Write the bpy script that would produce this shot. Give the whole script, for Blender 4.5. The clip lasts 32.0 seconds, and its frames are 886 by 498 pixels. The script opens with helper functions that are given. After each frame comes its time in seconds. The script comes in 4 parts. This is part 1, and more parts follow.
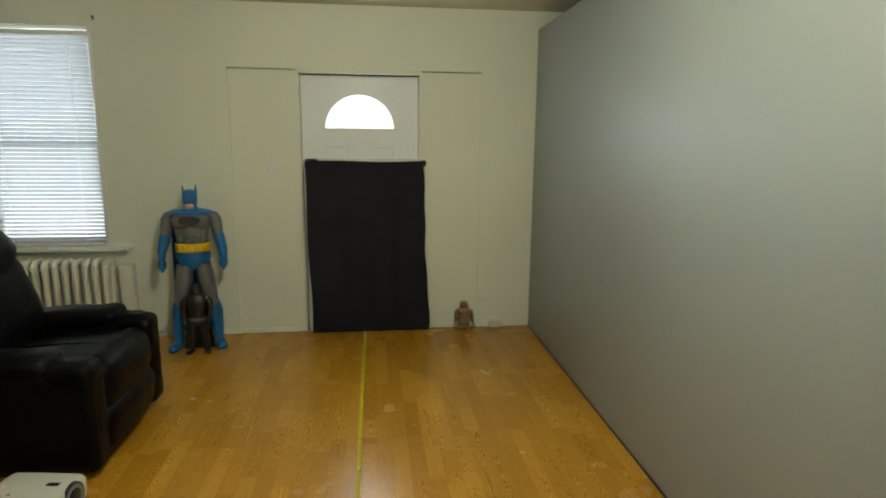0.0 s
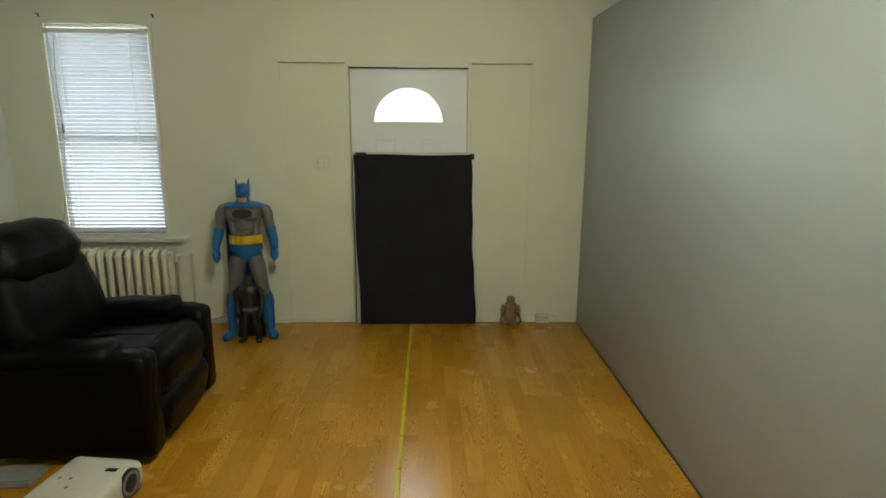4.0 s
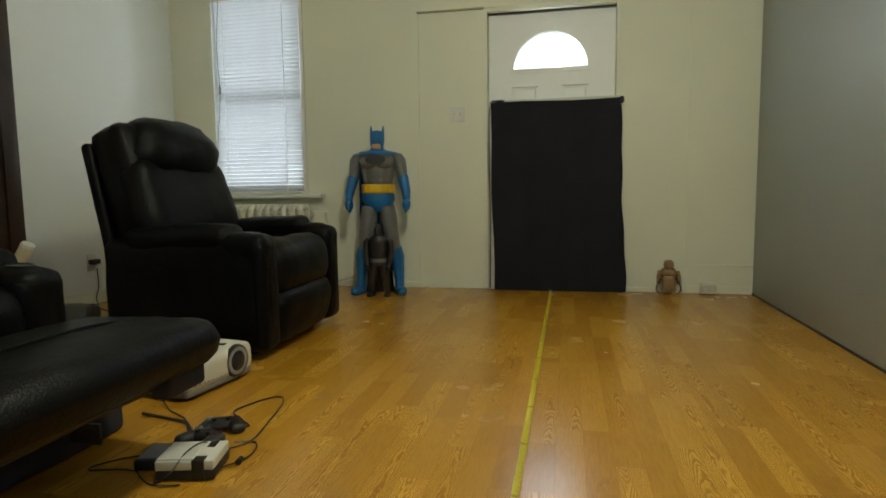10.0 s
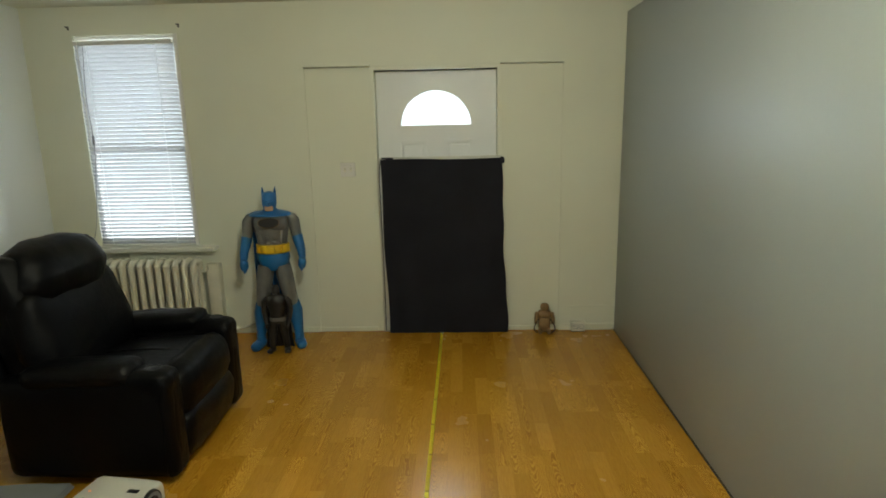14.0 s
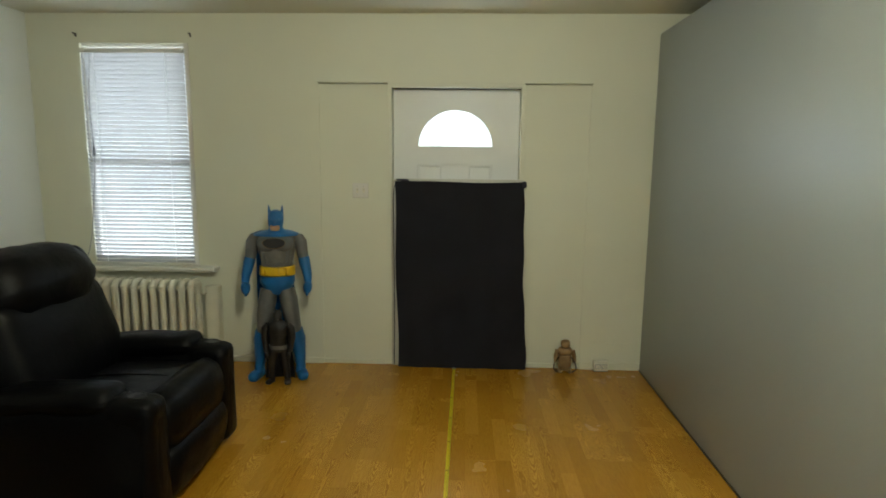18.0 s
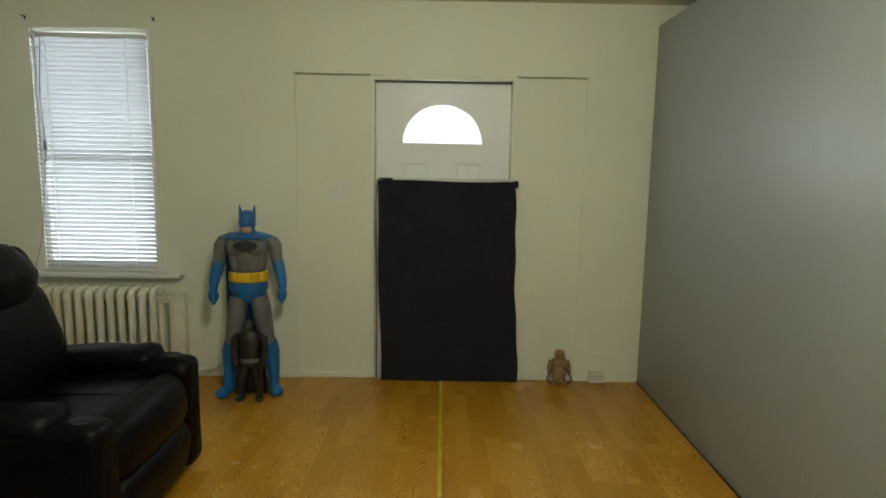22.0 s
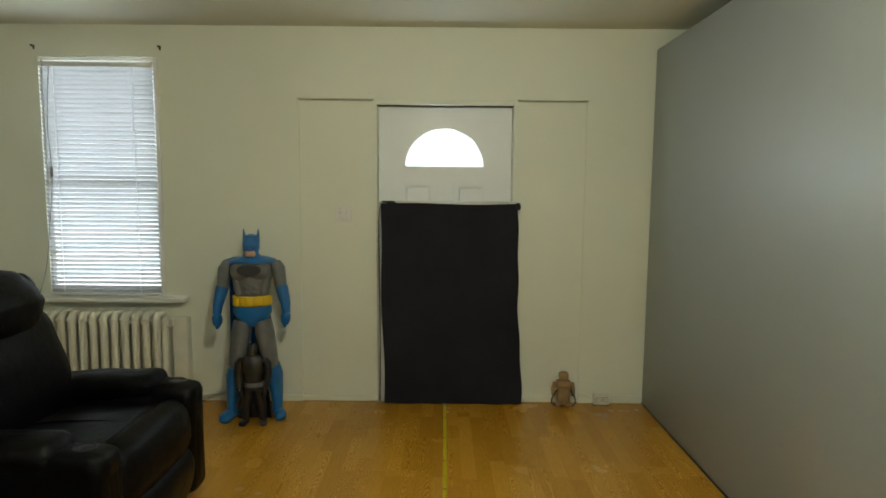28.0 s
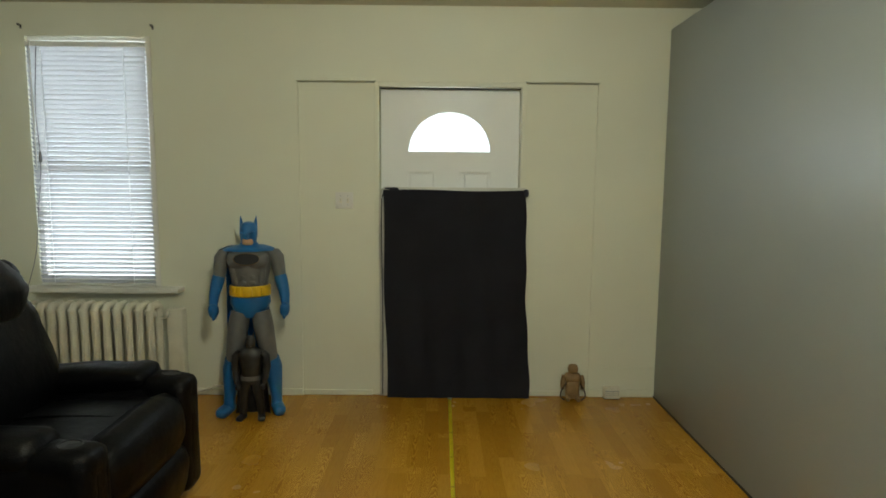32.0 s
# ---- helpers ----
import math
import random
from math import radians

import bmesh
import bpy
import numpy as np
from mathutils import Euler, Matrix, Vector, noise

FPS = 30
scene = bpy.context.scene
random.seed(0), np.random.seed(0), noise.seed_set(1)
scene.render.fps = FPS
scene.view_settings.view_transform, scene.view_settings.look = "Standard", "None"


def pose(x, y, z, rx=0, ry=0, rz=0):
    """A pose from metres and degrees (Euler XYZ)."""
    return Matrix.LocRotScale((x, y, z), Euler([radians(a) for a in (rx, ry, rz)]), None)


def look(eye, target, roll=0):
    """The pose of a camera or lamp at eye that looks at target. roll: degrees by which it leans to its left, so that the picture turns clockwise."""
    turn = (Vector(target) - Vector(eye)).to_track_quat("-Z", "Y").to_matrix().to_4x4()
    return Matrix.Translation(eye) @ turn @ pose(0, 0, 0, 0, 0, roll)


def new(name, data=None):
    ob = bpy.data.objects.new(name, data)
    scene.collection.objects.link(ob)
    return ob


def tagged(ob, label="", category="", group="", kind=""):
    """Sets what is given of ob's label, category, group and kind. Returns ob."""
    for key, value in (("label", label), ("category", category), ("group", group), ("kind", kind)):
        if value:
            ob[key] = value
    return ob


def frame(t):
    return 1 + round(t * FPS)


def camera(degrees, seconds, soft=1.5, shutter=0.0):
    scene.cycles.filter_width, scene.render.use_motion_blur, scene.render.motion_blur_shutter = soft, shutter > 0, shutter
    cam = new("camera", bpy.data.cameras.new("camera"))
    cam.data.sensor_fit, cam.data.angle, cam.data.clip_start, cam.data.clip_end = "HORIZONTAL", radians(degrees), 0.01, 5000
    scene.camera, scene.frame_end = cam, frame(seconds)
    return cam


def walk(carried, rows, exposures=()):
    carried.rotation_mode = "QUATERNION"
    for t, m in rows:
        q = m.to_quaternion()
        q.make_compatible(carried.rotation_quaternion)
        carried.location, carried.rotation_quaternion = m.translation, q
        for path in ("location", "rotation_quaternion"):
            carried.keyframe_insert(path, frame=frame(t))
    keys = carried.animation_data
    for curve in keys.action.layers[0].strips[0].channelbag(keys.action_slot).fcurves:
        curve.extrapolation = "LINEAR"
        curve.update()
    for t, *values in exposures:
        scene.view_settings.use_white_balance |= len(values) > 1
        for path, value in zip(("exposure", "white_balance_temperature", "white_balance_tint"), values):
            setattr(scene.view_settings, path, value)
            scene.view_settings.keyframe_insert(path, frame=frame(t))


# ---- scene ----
LENS = 74.0
cam = camera(LENS, 32.0, soft=1.7, shutter=0.4)
PATH = [
    (0, (0.089, -4.728, 1.576), (0.324, -2.777, 1.204), 0.50),
    (0.5, (0.206, -4.701, 1.665), (0.274, -2.744, 1.262), 0.21),
    (1, (0.212, -4.676, 1.679), (0.238, -2.719, 1.264), 0.93),
    (1.5, (0.236, -4.686, 1.648), (0.275, -2.742, 1.179), 0.99),
    (2, (0.235, -4.708, 1.655), (0.250, -2.766, 1.180), 0.65),
    (2.5, (0.193, -4.729, 1.653), (0.220, -2.778, 1.217), 0.71),
    (3, (0.114, -4.740, 1.606), (0.170, -2.781, 1.204), 0.90),
    (3.5, (0.191, -4.734, 1.653), (0.209, -2.779, 1.230), 0.80),
    (5.5, (-0.141, -4.516, 1.593), (0.116, -2.580, 1.162), -2.55),
    (6, (0.126, -4.565, 1.448), (0.165, -2.586, 1.163), -5.64),
    (6.5, (0.184, -4.546, 1.393), (0.034, -2.563, 1.172), -3.17),
    (7, (-0.002, -4.414, 1.122), (0.035, -2.414, 1.109), -2.55),
    (7.5, (-0.086, -4.318, 0.825), (0.257, -2.348, 0.803), 3.98),
    (8, (0.315, -4.300, 0.689), (0.677, -2.337, 0.816), 5.46),
    (8.5, (0.250, -4.335, 0.790), (0.245, -2.335, 0.800), -1.01),
    (9, (0.197, -4.364, 0.742), (0.012, -2.385, 0.519), -2.03),
    (9.5, (0.153, -4.388, 0.758), (-0.197, -2.436, 0.498), -1.26),
    (10, (0.120, -4.425, 0.751), (-0.290, -2.477, 0.554), -0.76),
    (10.5, (0.115, -4.420, 0.746), (-0.303, -2.473, 0.561), -1.05),
    (11, (0.114, -4.411, 0.741), (-0.302, -2.463, 0.555), -1.68),
    (11.5, (0.127, -4.407, 0.746), (-0.292, -2.462, 0.543), -2.53),
    (12, (0.125, -4.404, 0.746), (-0.289, -2.462, 0.510), -2.86),
    (12.5, (0.146, -4.371, 0.805), (-0.085, -2.396, 0.591), -1.64),
    (13, (0.150, -4.341, 1.259), (0.111, -2.359, 0.994), -3.26),
    (13.5, (0.197, -4.477, 1.567), (0.190, -2.514, 1.182), -1.59),
    (14, (0.183, -4.542, 1.680), (0.118, -2.590, 1.251), -1.20),
    (14.5, (0.158, -4.566, 1.709), (0.100, -2.603, 1.328), -0.72),
    (15, (0.177, -4.582, 1.663), (0.093, -2.609, 1.352), 0.39),
    (15.5, (0.202, -4.587, 1.687), (0.077, -2.620, 1.351), -0.13),
    (17.5, (0.167, -4.589, 1.698), (0.050, -2.621, 1.361), 1.05),
    (18, (0.075, -4.276, 1.557), (0.002, -2.301, 1.252), 0.63),
    (18.5, (-0.038, -3.989, 1.475), (-0.061, -2.012, 1.170), 0.79),
    (19, (-0.029, -3.989, 1.471), (-0.046, -2.014, 1.156), 0.63),
    (19.5, (-0.019, -3.987, 1.473), (-0.023, -2.012, 1.157), 0.64),
    (20, (-0.011, -3.995, 1.480), (-0.013, -2.020, 1.165), 0.54),
    (20.5, (-0.008, -3.990, 1.470), (-0.006, -2.013, 1.169), 0.51),
    (21, (-0.015, -3.991, 1.470), (-0.009, -2.012, 1.182), 0.55),
    (21.5, (-0.011, -3.995, 1.476), (-0.002, -2.014, 1.198), 0.93),
    (22, (-0.014, -3.994, 1.475), (-0.001, -2.012, 1.203), 0.96),
    (22.5, (-0.024, -3.995, 1.468), (-0.001, -2.012, 1.208), 0.76),
    (23, (-0.015, -3.993, 1.478), (0.001, -2.009, 1.222), 0.67),
    (23.5, (-0.019, -3.995, 1.478), (-0.007, -2.010, 1.234), 0.77),
    (24, (-0.018, -4.000, 1.485), (-0.014, -2.014, 1.246), 0.78),
    (24.5, (-0.026, -3.997, 1.482), (-0.027, -2.011, 1.249), 0.93),
    (25, (-0.020, -3.997, 1.484), (-0.032, -2.010, 1.252), 0.63),
    (25.5, (-0.033, -3.998, 1.482), (-0.039, -2.011, 1.258), 0.74),
    (27.5, (-0.025, -4.011, 1.485), (-0.020, -2.021, 1.285), 0.96),
    (28, (-0.021, -4.008, 1.493), (-0.015, -2.018, 1.288), 0.48),
    (28.5, (-0.020, -4.007, 1.495), (-0.015, -2.018, 1.289), 0.74),
    (29, (0.159, -4.519, 1.667), (0.085, -2.538, 1.408), 0.48),
    (29.5, (0.158, -4.515, 1.666), (0.085, -2.533, 1.411), 0.39),
    (30, (0.166, -4.510, 1.682), (0.089, -2.528, 1.423), 0.39),
    (30.5, (-0.071, -3.875, 1.434), (-0.047, -1.883, 1.254), 0.23),
    (31, (-0.072, -3.871, 1.445), (-0.055, -1.881, 1.252), 0.38),
    (31.5, (-0.061, -3.868, 1.445), (-0.049, -1.879, 1.234), 0.14),
    (32, (-0.063, -3.864, 1.435), (-0.052, -1.877, 1.213), 0.47),
]
walk(cam, [(t, look(eye, target, roll)) for t, eye, target, roll in PATH])

# ---- world and light ----
scene.view_settings.exposure = 0.26
world = bpy.data.worlds.new("daylight")
scene.world = world
world.use_nodes = True
wn = world.node_tree.nodes
sky = wn.new("ShaderNodeTexSky")
sky.sky_type = "NISHITA"
sky.sun_disc = False
sky.sun_elevation = radians(40)
sky.sun_rotation = radians(98)
wn["Background"].inputs["Strength"].default_value = 0.12
world.node_tree.links.new(sky.outputs["Color"], wn["Background"].inputs["Color"])

sun = new("sun", bpy.data.lights.new("sun", "SUN"))
sun.data.energy, sun.data.angle, sun.data.color = 2.0, radians(0.6), (1.0, 0.95, 0.88)
sun.matrix_world = look((-14, -2, 12), (0, 0, 0))


def area(name, w, h, power, colour, m):
    lamp = new(name, bpy.data.lights.new(name, "AREA"))
    lamp.data.shape, lamp.data.size, lamp.data.size_y = "RECTANGLE", w, h
    lamp.data.energy, lamp.data.color = power, colour
    lamp.matrix_world = m
    return lamp


# daylight in the front openings, and the ceiling lamp above the standing place
area("window_daylight", 2.3, 2.1, 104, (0.86, 0.94, 1.0), look((-2.30, 0.32, 1.60), (-2.30, -1.0, 1.50)))
area("fanlight_daylight", 0.40, 0.16, 4.0, (0.74, 0.88, 1.0), look((-0.005, 0.099, 1.735), (0.10, -1.0, 1.70)))
# weak fill light added behind the camera; no window is known there
area("rear_fill_light", 1.3, 1.1, 4, (0.88, 0.98, 1.0), look((0.75, -6.12, 1.80), (0.0, 0.0, 1.2)))
bulb = new("ceiling_lamp_light", bpy.data.lights.new("ceiling_lamp_light", "POINT"))
bulb.data.energy, bulb.data.color, bulb.data.shadow_soft_size = 58, (0.935, 0.955, 0.78), 0.09
bulb.matrix_world = pose(0.0, -3.0, 2.29)


# ---- materials ----
def mat(name, build, rough=0.5, metal=0.0, spec=0.5):
    m = bpy.data.materials.new(name)
    m.use_nodes = True
    nt = m.node_tree
    b = nt.nodes["Principled BSDF"]
    b.inputs["Roughness"].default_value = rough
    b.inputs["Metallic"].default_value = metal
    b.inputs["Specular IOR Level"].default_value = spec
    build(nt, b)
    return m


def node(nt, kind, ins=None, operation="", data_type="", blend_type="", noise_dimensions=""):
    n = nt.nodes.new(kind)
    if operation:
        n.operation = operation
    if data_type:
        n.data_type = data_type
    if blend_type:
        n.blend_type = blend_type
    if noise_dimensions:
        n.noise_dimensions = noise_dimensions
    for k, v in (ins or {}).items():
        if isinstance(v, bpy.types.NodeSocket):
            nt.links.new(v, n.inputs[k])
        else:
            n.inputs[k].default_value = v
    return n


def maths(nt, op, a, b=0.0):
    return node(nt, "ShaderNodeMath", {0: a, 1: b}, operation=op).outputs[0]


def ramp(nt, fac, stops):
    n = node(nt, "ShaderNodeValToRGB", {"Fac": fac})
    els = n.color_ramp.elements
    while len(els) < len(stops):
        els.new(0.5)
    for e, (p, c) in zip(els, stops):
        e.position, e.color = p, (*c, 1)
    return n.outputs["Color"]


def mixed(nt, fac, a, b, mode="MIX"):
    n = node(nt, "ShaderNodeMix", data_type="RGBA", blend_type=mode)
    for s, v in ((n.inputs[0], fac), (n.inputs[6], a), (n.inputs[7], b)):
        if isinstance(v, bpy.types.NodeSocket):
            nt.links.new(v, s)
        else:
            s.default_value = v if not isinstance(v, tuple) else (*v, 1)
    return n.outputs[2]


def bump(nt, b, height, strength, dist=0.01):
    n = node(nt, "ShaderNodeBump", {"Height": height, "Strength": strength, "Distance": dist})
    nt.links.new(n.outputs[0], b.inputs["Normal"])


def coords(nt, which="Object"):
    return node(nt, "ShaderNodeTexCoord").outputs[which]


def noise_of(nt, vec, scale, detail=4.0, rough=0.5):
    return node(nt, "ShaderNodeTexNoise", {"Vector": vec, "Scale": scale, "Detail": detail, "Roughness": rough}).outputs["Fac"]


def paint(name, base, rough=0.5, wear=0.06, scale=1.3, grain=0.12, grain_scale=180, spec=0.5, vary=0.15):
    """Painted or plain surface: broad unevenness, fine grain, roller texture."""
    def build(nt, b):
        v = coords(nt)
        broad = noise_of(nt, v, scale, 3)
        dark = tuple(max(0.0, c * (1 - 2 * wear)) for c in base)
        col = ramp(nt, broad, ((0.3, dark), (0.7, base)))
        nt.links.new(col, b.inputs["Base Color"])
        fine = noise_of(nt, v, grain_scale, 2)
        nt.links.new(maths(nt, "ADD", maths(nt, "MULTIPLY", broad, vary), rough - vary / 2), b.inputs["Roughness"])
        bump(nt, b, fine, grain, 0.002)
    return mat(name, build, rough, 0.0, spec)


def leather(nt, b):
    v = coords(nt)
    cells = node(nt, "ShaderNodeTexVoronoi", {"Vector": v, "Scale": 210.0}).outputs["Distance"]
    creases = noise_of(nt, v, 9.0, 5, 0.6)
    nt.links.new(ramp(nt, creases, ((0.3, (0.0012, 0.0012, 0.0016)), (0.75, (0.0026, 0.0026, 0.0031)))), b.inputs["Base Color"])
    nt.links.new(maths(nt, "ADD", maths(nt, "MULTIPLY", creases, 0.20), 0.32), b.inputs["Roughness"])
    bump(nt, b, maths(nt, "ADD", maths(nt, "MULTIPLY", cells, 0.12), creases), 0.45, 0.012)


def laminate(nt, b):
    """Three-strip oak laminate: each strip segment has its own tone, with long grain and cathedral rings."""
    v = coords(nt)
    rnd = node(nt, "ShaderNodeObjectInfo").outputs["Random"]
    sep = node(nt, "ShaderNodeSeparateXYZ", {0: v})
    x, y = sep.outputs[0], sep.outputs[1]
    strip = maths(nt, "FLOOR", maths(nt, "DIVIDE", maths(nt, "ADD", x, 0.1200), 0.080))
    key = maths(nt, "ADD", maths(nt, "MULTIPLY", strip, 3.17), maths(nt, "MULTIPLY", rnd, 91.0))
    shift = node(nt, "ShaderNodeTexWhiteNoise", {"W": key}, noise_dimensions="1D").outputs["Value"]
    along = maths(nt, "ADD", maths(nt, "DIVIDE", maths(nt, "ADD", y, 0.6), 0.42), shift)
    seg = maths(nt, "FLOOR", along)
    key2 = maths(nt, "ADD", key, maths(nt, "MULTIPLY", seg, 7.31))
    tone = node(nt, "ShaderNodeTexWhiteNoise", {"W": key2}, noise_dimensions="1D").outputs["Value"]
    comb = node(nt, "ShaderNodeCombineXYZ", {0: x, 1: maths(nt, "MULTIPLY", y, 0.075), 2: maths(nt, "MULTIPLY", key2, 1.7)}).outputs[0]
    grain = noise_of(nt, comb, 190.0, 5, 0.65)
    base = ramp(nt, tone, ((0.0, (0.392, 0.186, 0.014)), (0.5, (0.436, 0.212, 0.018)), (1.0, (0.500, 0.256, 0.026))))
    streak = ramp(nt, grain, ((0.34, (0.84, 0.78, 0.68)), (0.58, (1.03, 1.03, 1.03))))
    col = mixed(nt, 0.70, base, streak, "MULTIPLY")
    # cathedral figure: nested flames along the segment, on some segments only
    pick = node(nt, "ShaderNodeTexWhiteNoise", {"W": maths(nt, "ADD", key2, 13.0)}, noise_dimensions="1D").outputs["Value"]
    lean = node(nt, "ShaderNodeTexWhiteNoise", {"W": maths(nt, "ADD", key2, 29.0)}, noise_dimensions="1D").outputs["Value"]
    u = maths(nt, "SUBTRACT", maths(nt, "MULTIPLY", maths(nt, "FRACT", maths(nt, "DIVIDE", maths(nt, "ADD", x, 0.1200), 0.080)), 2.0),
              maths(nt, "ADD", maths(nt, "MULTIPLY", lean, 1.1), 0.45))
    bend = node(nt, "ShaderNodeCombineXYZ", {0: maths(nt, "MULTIPLY", x, 20.0), 1: maths(nt, "MULTIPLY", y, 6.0), 2: key2}).outputs[0]
    wob = maths(nt, "MULTIPLY", noise_of(nt, bend, 1.0, 4, 0.6), 5.0)
    pace = maths(nt, "MULTIPLY", y, maths(nt, "MULTIPLY", maths(nt, "SUBTRACT", lean, 0.5), 48.0))
    flame = maths(nt, "ADD", maths(nt, "ADD", pace, wob), maths(nt, "MULTIPLY", maths(nt, "MULTIPLY", u, u), maths(nt, "ADD", maths(nt, "MULTIPLY", pick, 8.0), 1.0)))
    saw = maths(nt, "FRACT", flame)
    ringed = ramp(nt, saw, ((0.0, (0.74, 0.66, 0.52)), (0.26, (0.86, 0.81, 0.72)), (0.48, (1.18, 1.24, 1.32)), (0.84, (1.34, 1.45, 1.65)), (1.0, (0.74, 0.66, 0.52))))
    gate = ramp(nt, pick, ((0.42, (0.04, 0.04, 0.04)), (0.58, (0.95, 0.95, 0.95))))
    patch = ramp(nt, noise_of(nt, bend, 0.55, 2, 0.5), ((0.30, (0.30, 0.30, 0.30)), (0.48, (1.0, 1.0, 1.0))))
    gate = mixed(nt, 1.0, gate, patch, "MULTIPLY")
    col = mixed(nt, gate, col, mixed(nt, 1.0, col, ringed, "MULTIPLY"))
    fx = maths(nt, "FRACT", maths(nt, "DIVIDE", maths(nt, "ADD", x, 0.1200), 0.080))
    ex = maths(nt, "MINIMUM", fx, maths(nt, "SUBTRACT", 1.0, fx))
    fy = maths(nt, "FRACT", along)
    ey = maths(nt, "MULTIPLY", maths(nt, "MINIMUM", fy, maths(nt, "SUBTRACT", 1.0, fy)), 6.5)
    seam = ramp(nt, maths(nt, "MINIMUM", ex, ey), ((0.0, (0.72, 0.66, 0.58)), (0.022, (1, 1, 1))))
    col = mixed(nt, 0.42, col, seam, "MULTIPLY")
    nt.links.new(col, b.inputs["Base Color"])
    scuff = noise_of(nt, node(nt, "ShaderNodeNewGeometry").outputs["Position"], 2.6, 3)
    nt.links.new(maths(nt, "ADD", maths(nt, "MULTIPLY", scuff, 0.14), 0.18), b.inputs["Roughness"])
    bump(nt, b, grain, 0.05, 0.002)


def cloth(base):
    def build(nt, b):
        v = coords(nt)
        broad = noise_of(nt, v, 3.0, 4)
        nt.links.new(ramp(nt, broad, ((0.3, tuple(c * 0.75 for c in base)), (0.7, base))), b.inputs["Base Color"])
        weave = node(nt, "ShaderNodeTexChecker", {"Vector": v, "Scale": 700.0}).outputs["Fac"]
        bump(nt, b, maths(nt, "ADD", maths(nt, "MULTIPLY", weave, 0.1), noise_of(nt, v, 14.0, 3)), 0.25, 0.004)
    return build


def slat_build(nt, b):
    v = coords(nt)
    # white slats, greyed in the base colour to stand for their shaded undersides
    nt.links.new(ramp(nt, noise_of(nt, v, 6.0, 2), ((0.3, (0.52, 0.53, 0.55)), (0.7, (0.58, 0.59, 0.61)))), b.inputs["Base Color"])
    out = nt.nodes["Material Output"]
    tr = node(nt, "ShaderNodeBsdfTranslucent", {"Color": (0.8, 0.82, 0.82, 1)})
    mx = node(nt, "ShaderNodeMixShader", {0: 0.04, 1: b.outputs[0], 2: tr.outputs[0]})
    nt.links.new(mx.outputs[0], out.inputs["Surface"])


def cord_build(nt, b):
    b.inputs["Base Color"].default_value = (0.85, 0.87, 0.87, 1)
    tr = node(nt, "ShaderNodeBsdfTranslucent", {"Color": (0.9, 0.92, 0.92, 1)})
    mx = node(nt, "ShaderNodeMixShader", {0: 0.6, 1: b.outputs[0], 2: tr.outputs[0]})
    nt.links.new(mx.outputs[0], nt.nodes["Material Output"].inputs["Surface"])


def glass_build(nt, b):
    clear = node(nt, "ShaderNodeBsdfTransparent", {"Color": (0.95, 0.97, 0.97, 1)})
    gloss = node(nt, "ShaderNodeBsdfGlossy", {"Roughness": 0.15})
    fres = node(nt, "ShaderNodeFresnel", {"IOR": 1.45})
    mx = node(nt, "ShaderNodeMixShader", {0: fres.outputs[0], 1: clear.outputs[0], 2: gloss.outputs[0]})
    nt.links.new(mx.outputs[0], nt.nodes["Material Output"].inputs["Surface"])


def glow(colour, strength):
    def build(nt, b):
        b.inputs["Base Color"].default_value = (*colour, 1)
        b.inputs["Emission Color"].default_value = (*colour, 1)
        b.inputs["Emission Strength"].default_value = strength
    return build


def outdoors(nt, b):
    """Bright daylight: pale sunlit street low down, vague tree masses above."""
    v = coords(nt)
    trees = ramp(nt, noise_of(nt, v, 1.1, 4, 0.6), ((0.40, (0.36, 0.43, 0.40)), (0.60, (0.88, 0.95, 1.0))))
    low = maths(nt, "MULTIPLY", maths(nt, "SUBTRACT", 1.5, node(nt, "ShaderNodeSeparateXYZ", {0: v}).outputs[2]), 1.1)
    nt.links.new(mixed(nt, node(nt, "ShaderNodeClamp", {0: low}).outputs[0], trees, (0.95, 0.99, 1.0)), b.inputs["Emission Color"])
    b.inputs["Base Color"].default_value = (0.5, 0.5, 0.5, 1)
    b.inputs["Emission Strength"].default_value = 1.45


def steel_build(nt, b):
    nt.links.new(ramp(nt, noise_of(nt, coords(nt), 60.0, 3), ((0.3, (0.45, 0.45, 0.44)), (0.7, (0.58, 0.58, 0.57)))), b.inputs["Base Color"])


def tape_build(nt, b):
    v = coords(nt)
    y = node(nt, "ShaderNodeSeparateXYZ", {0: v}).outputs[1]
    tick = ramp(nt, maths(nt, "FRACT", maths(nt, "MULTIPLY", y, 39.37)), ((0.0, (0.03, 0.03, 0.02)), (0.10, (0.92, 0.80, 0.02))))
    foot = ramp(nt, maths(nt, "FRACT", maths(nt, "MULTIPLY", y, 3.281)), ((0.0, (0.25, 0.02, 0.01)), (0.05, (1, 1, 1))))
    x = node(nt, "ShaderNodeSeparateXYZ", {0: v}).outputs[0]
    half = maths(nt, "GREATER_THAN", x, 0.002)
    col = mixed(nt, half, (0.92, 0.80, 0.02), tick)
    nt.links.new(mixed(nt, 0.8, col, foot, "MULTIPLY"), b.inputs["Base Color"])


def ribbed(base):
    def build(nt, b):
        v = coords(nt)
        nt.links.new(ramp(nt, noise_of(nt, v, 25.0, 4), ((0.3, tuple(c * 0.7 for c in base)), (0.7, base))), b.inputs["Base Color"])
        bump(nt, b, node(nt, "ShaderNodeTexWave", {"Vector": v, "Scale": 40.0}).outputs["Fac"], 0.5, 0.004)
    return build


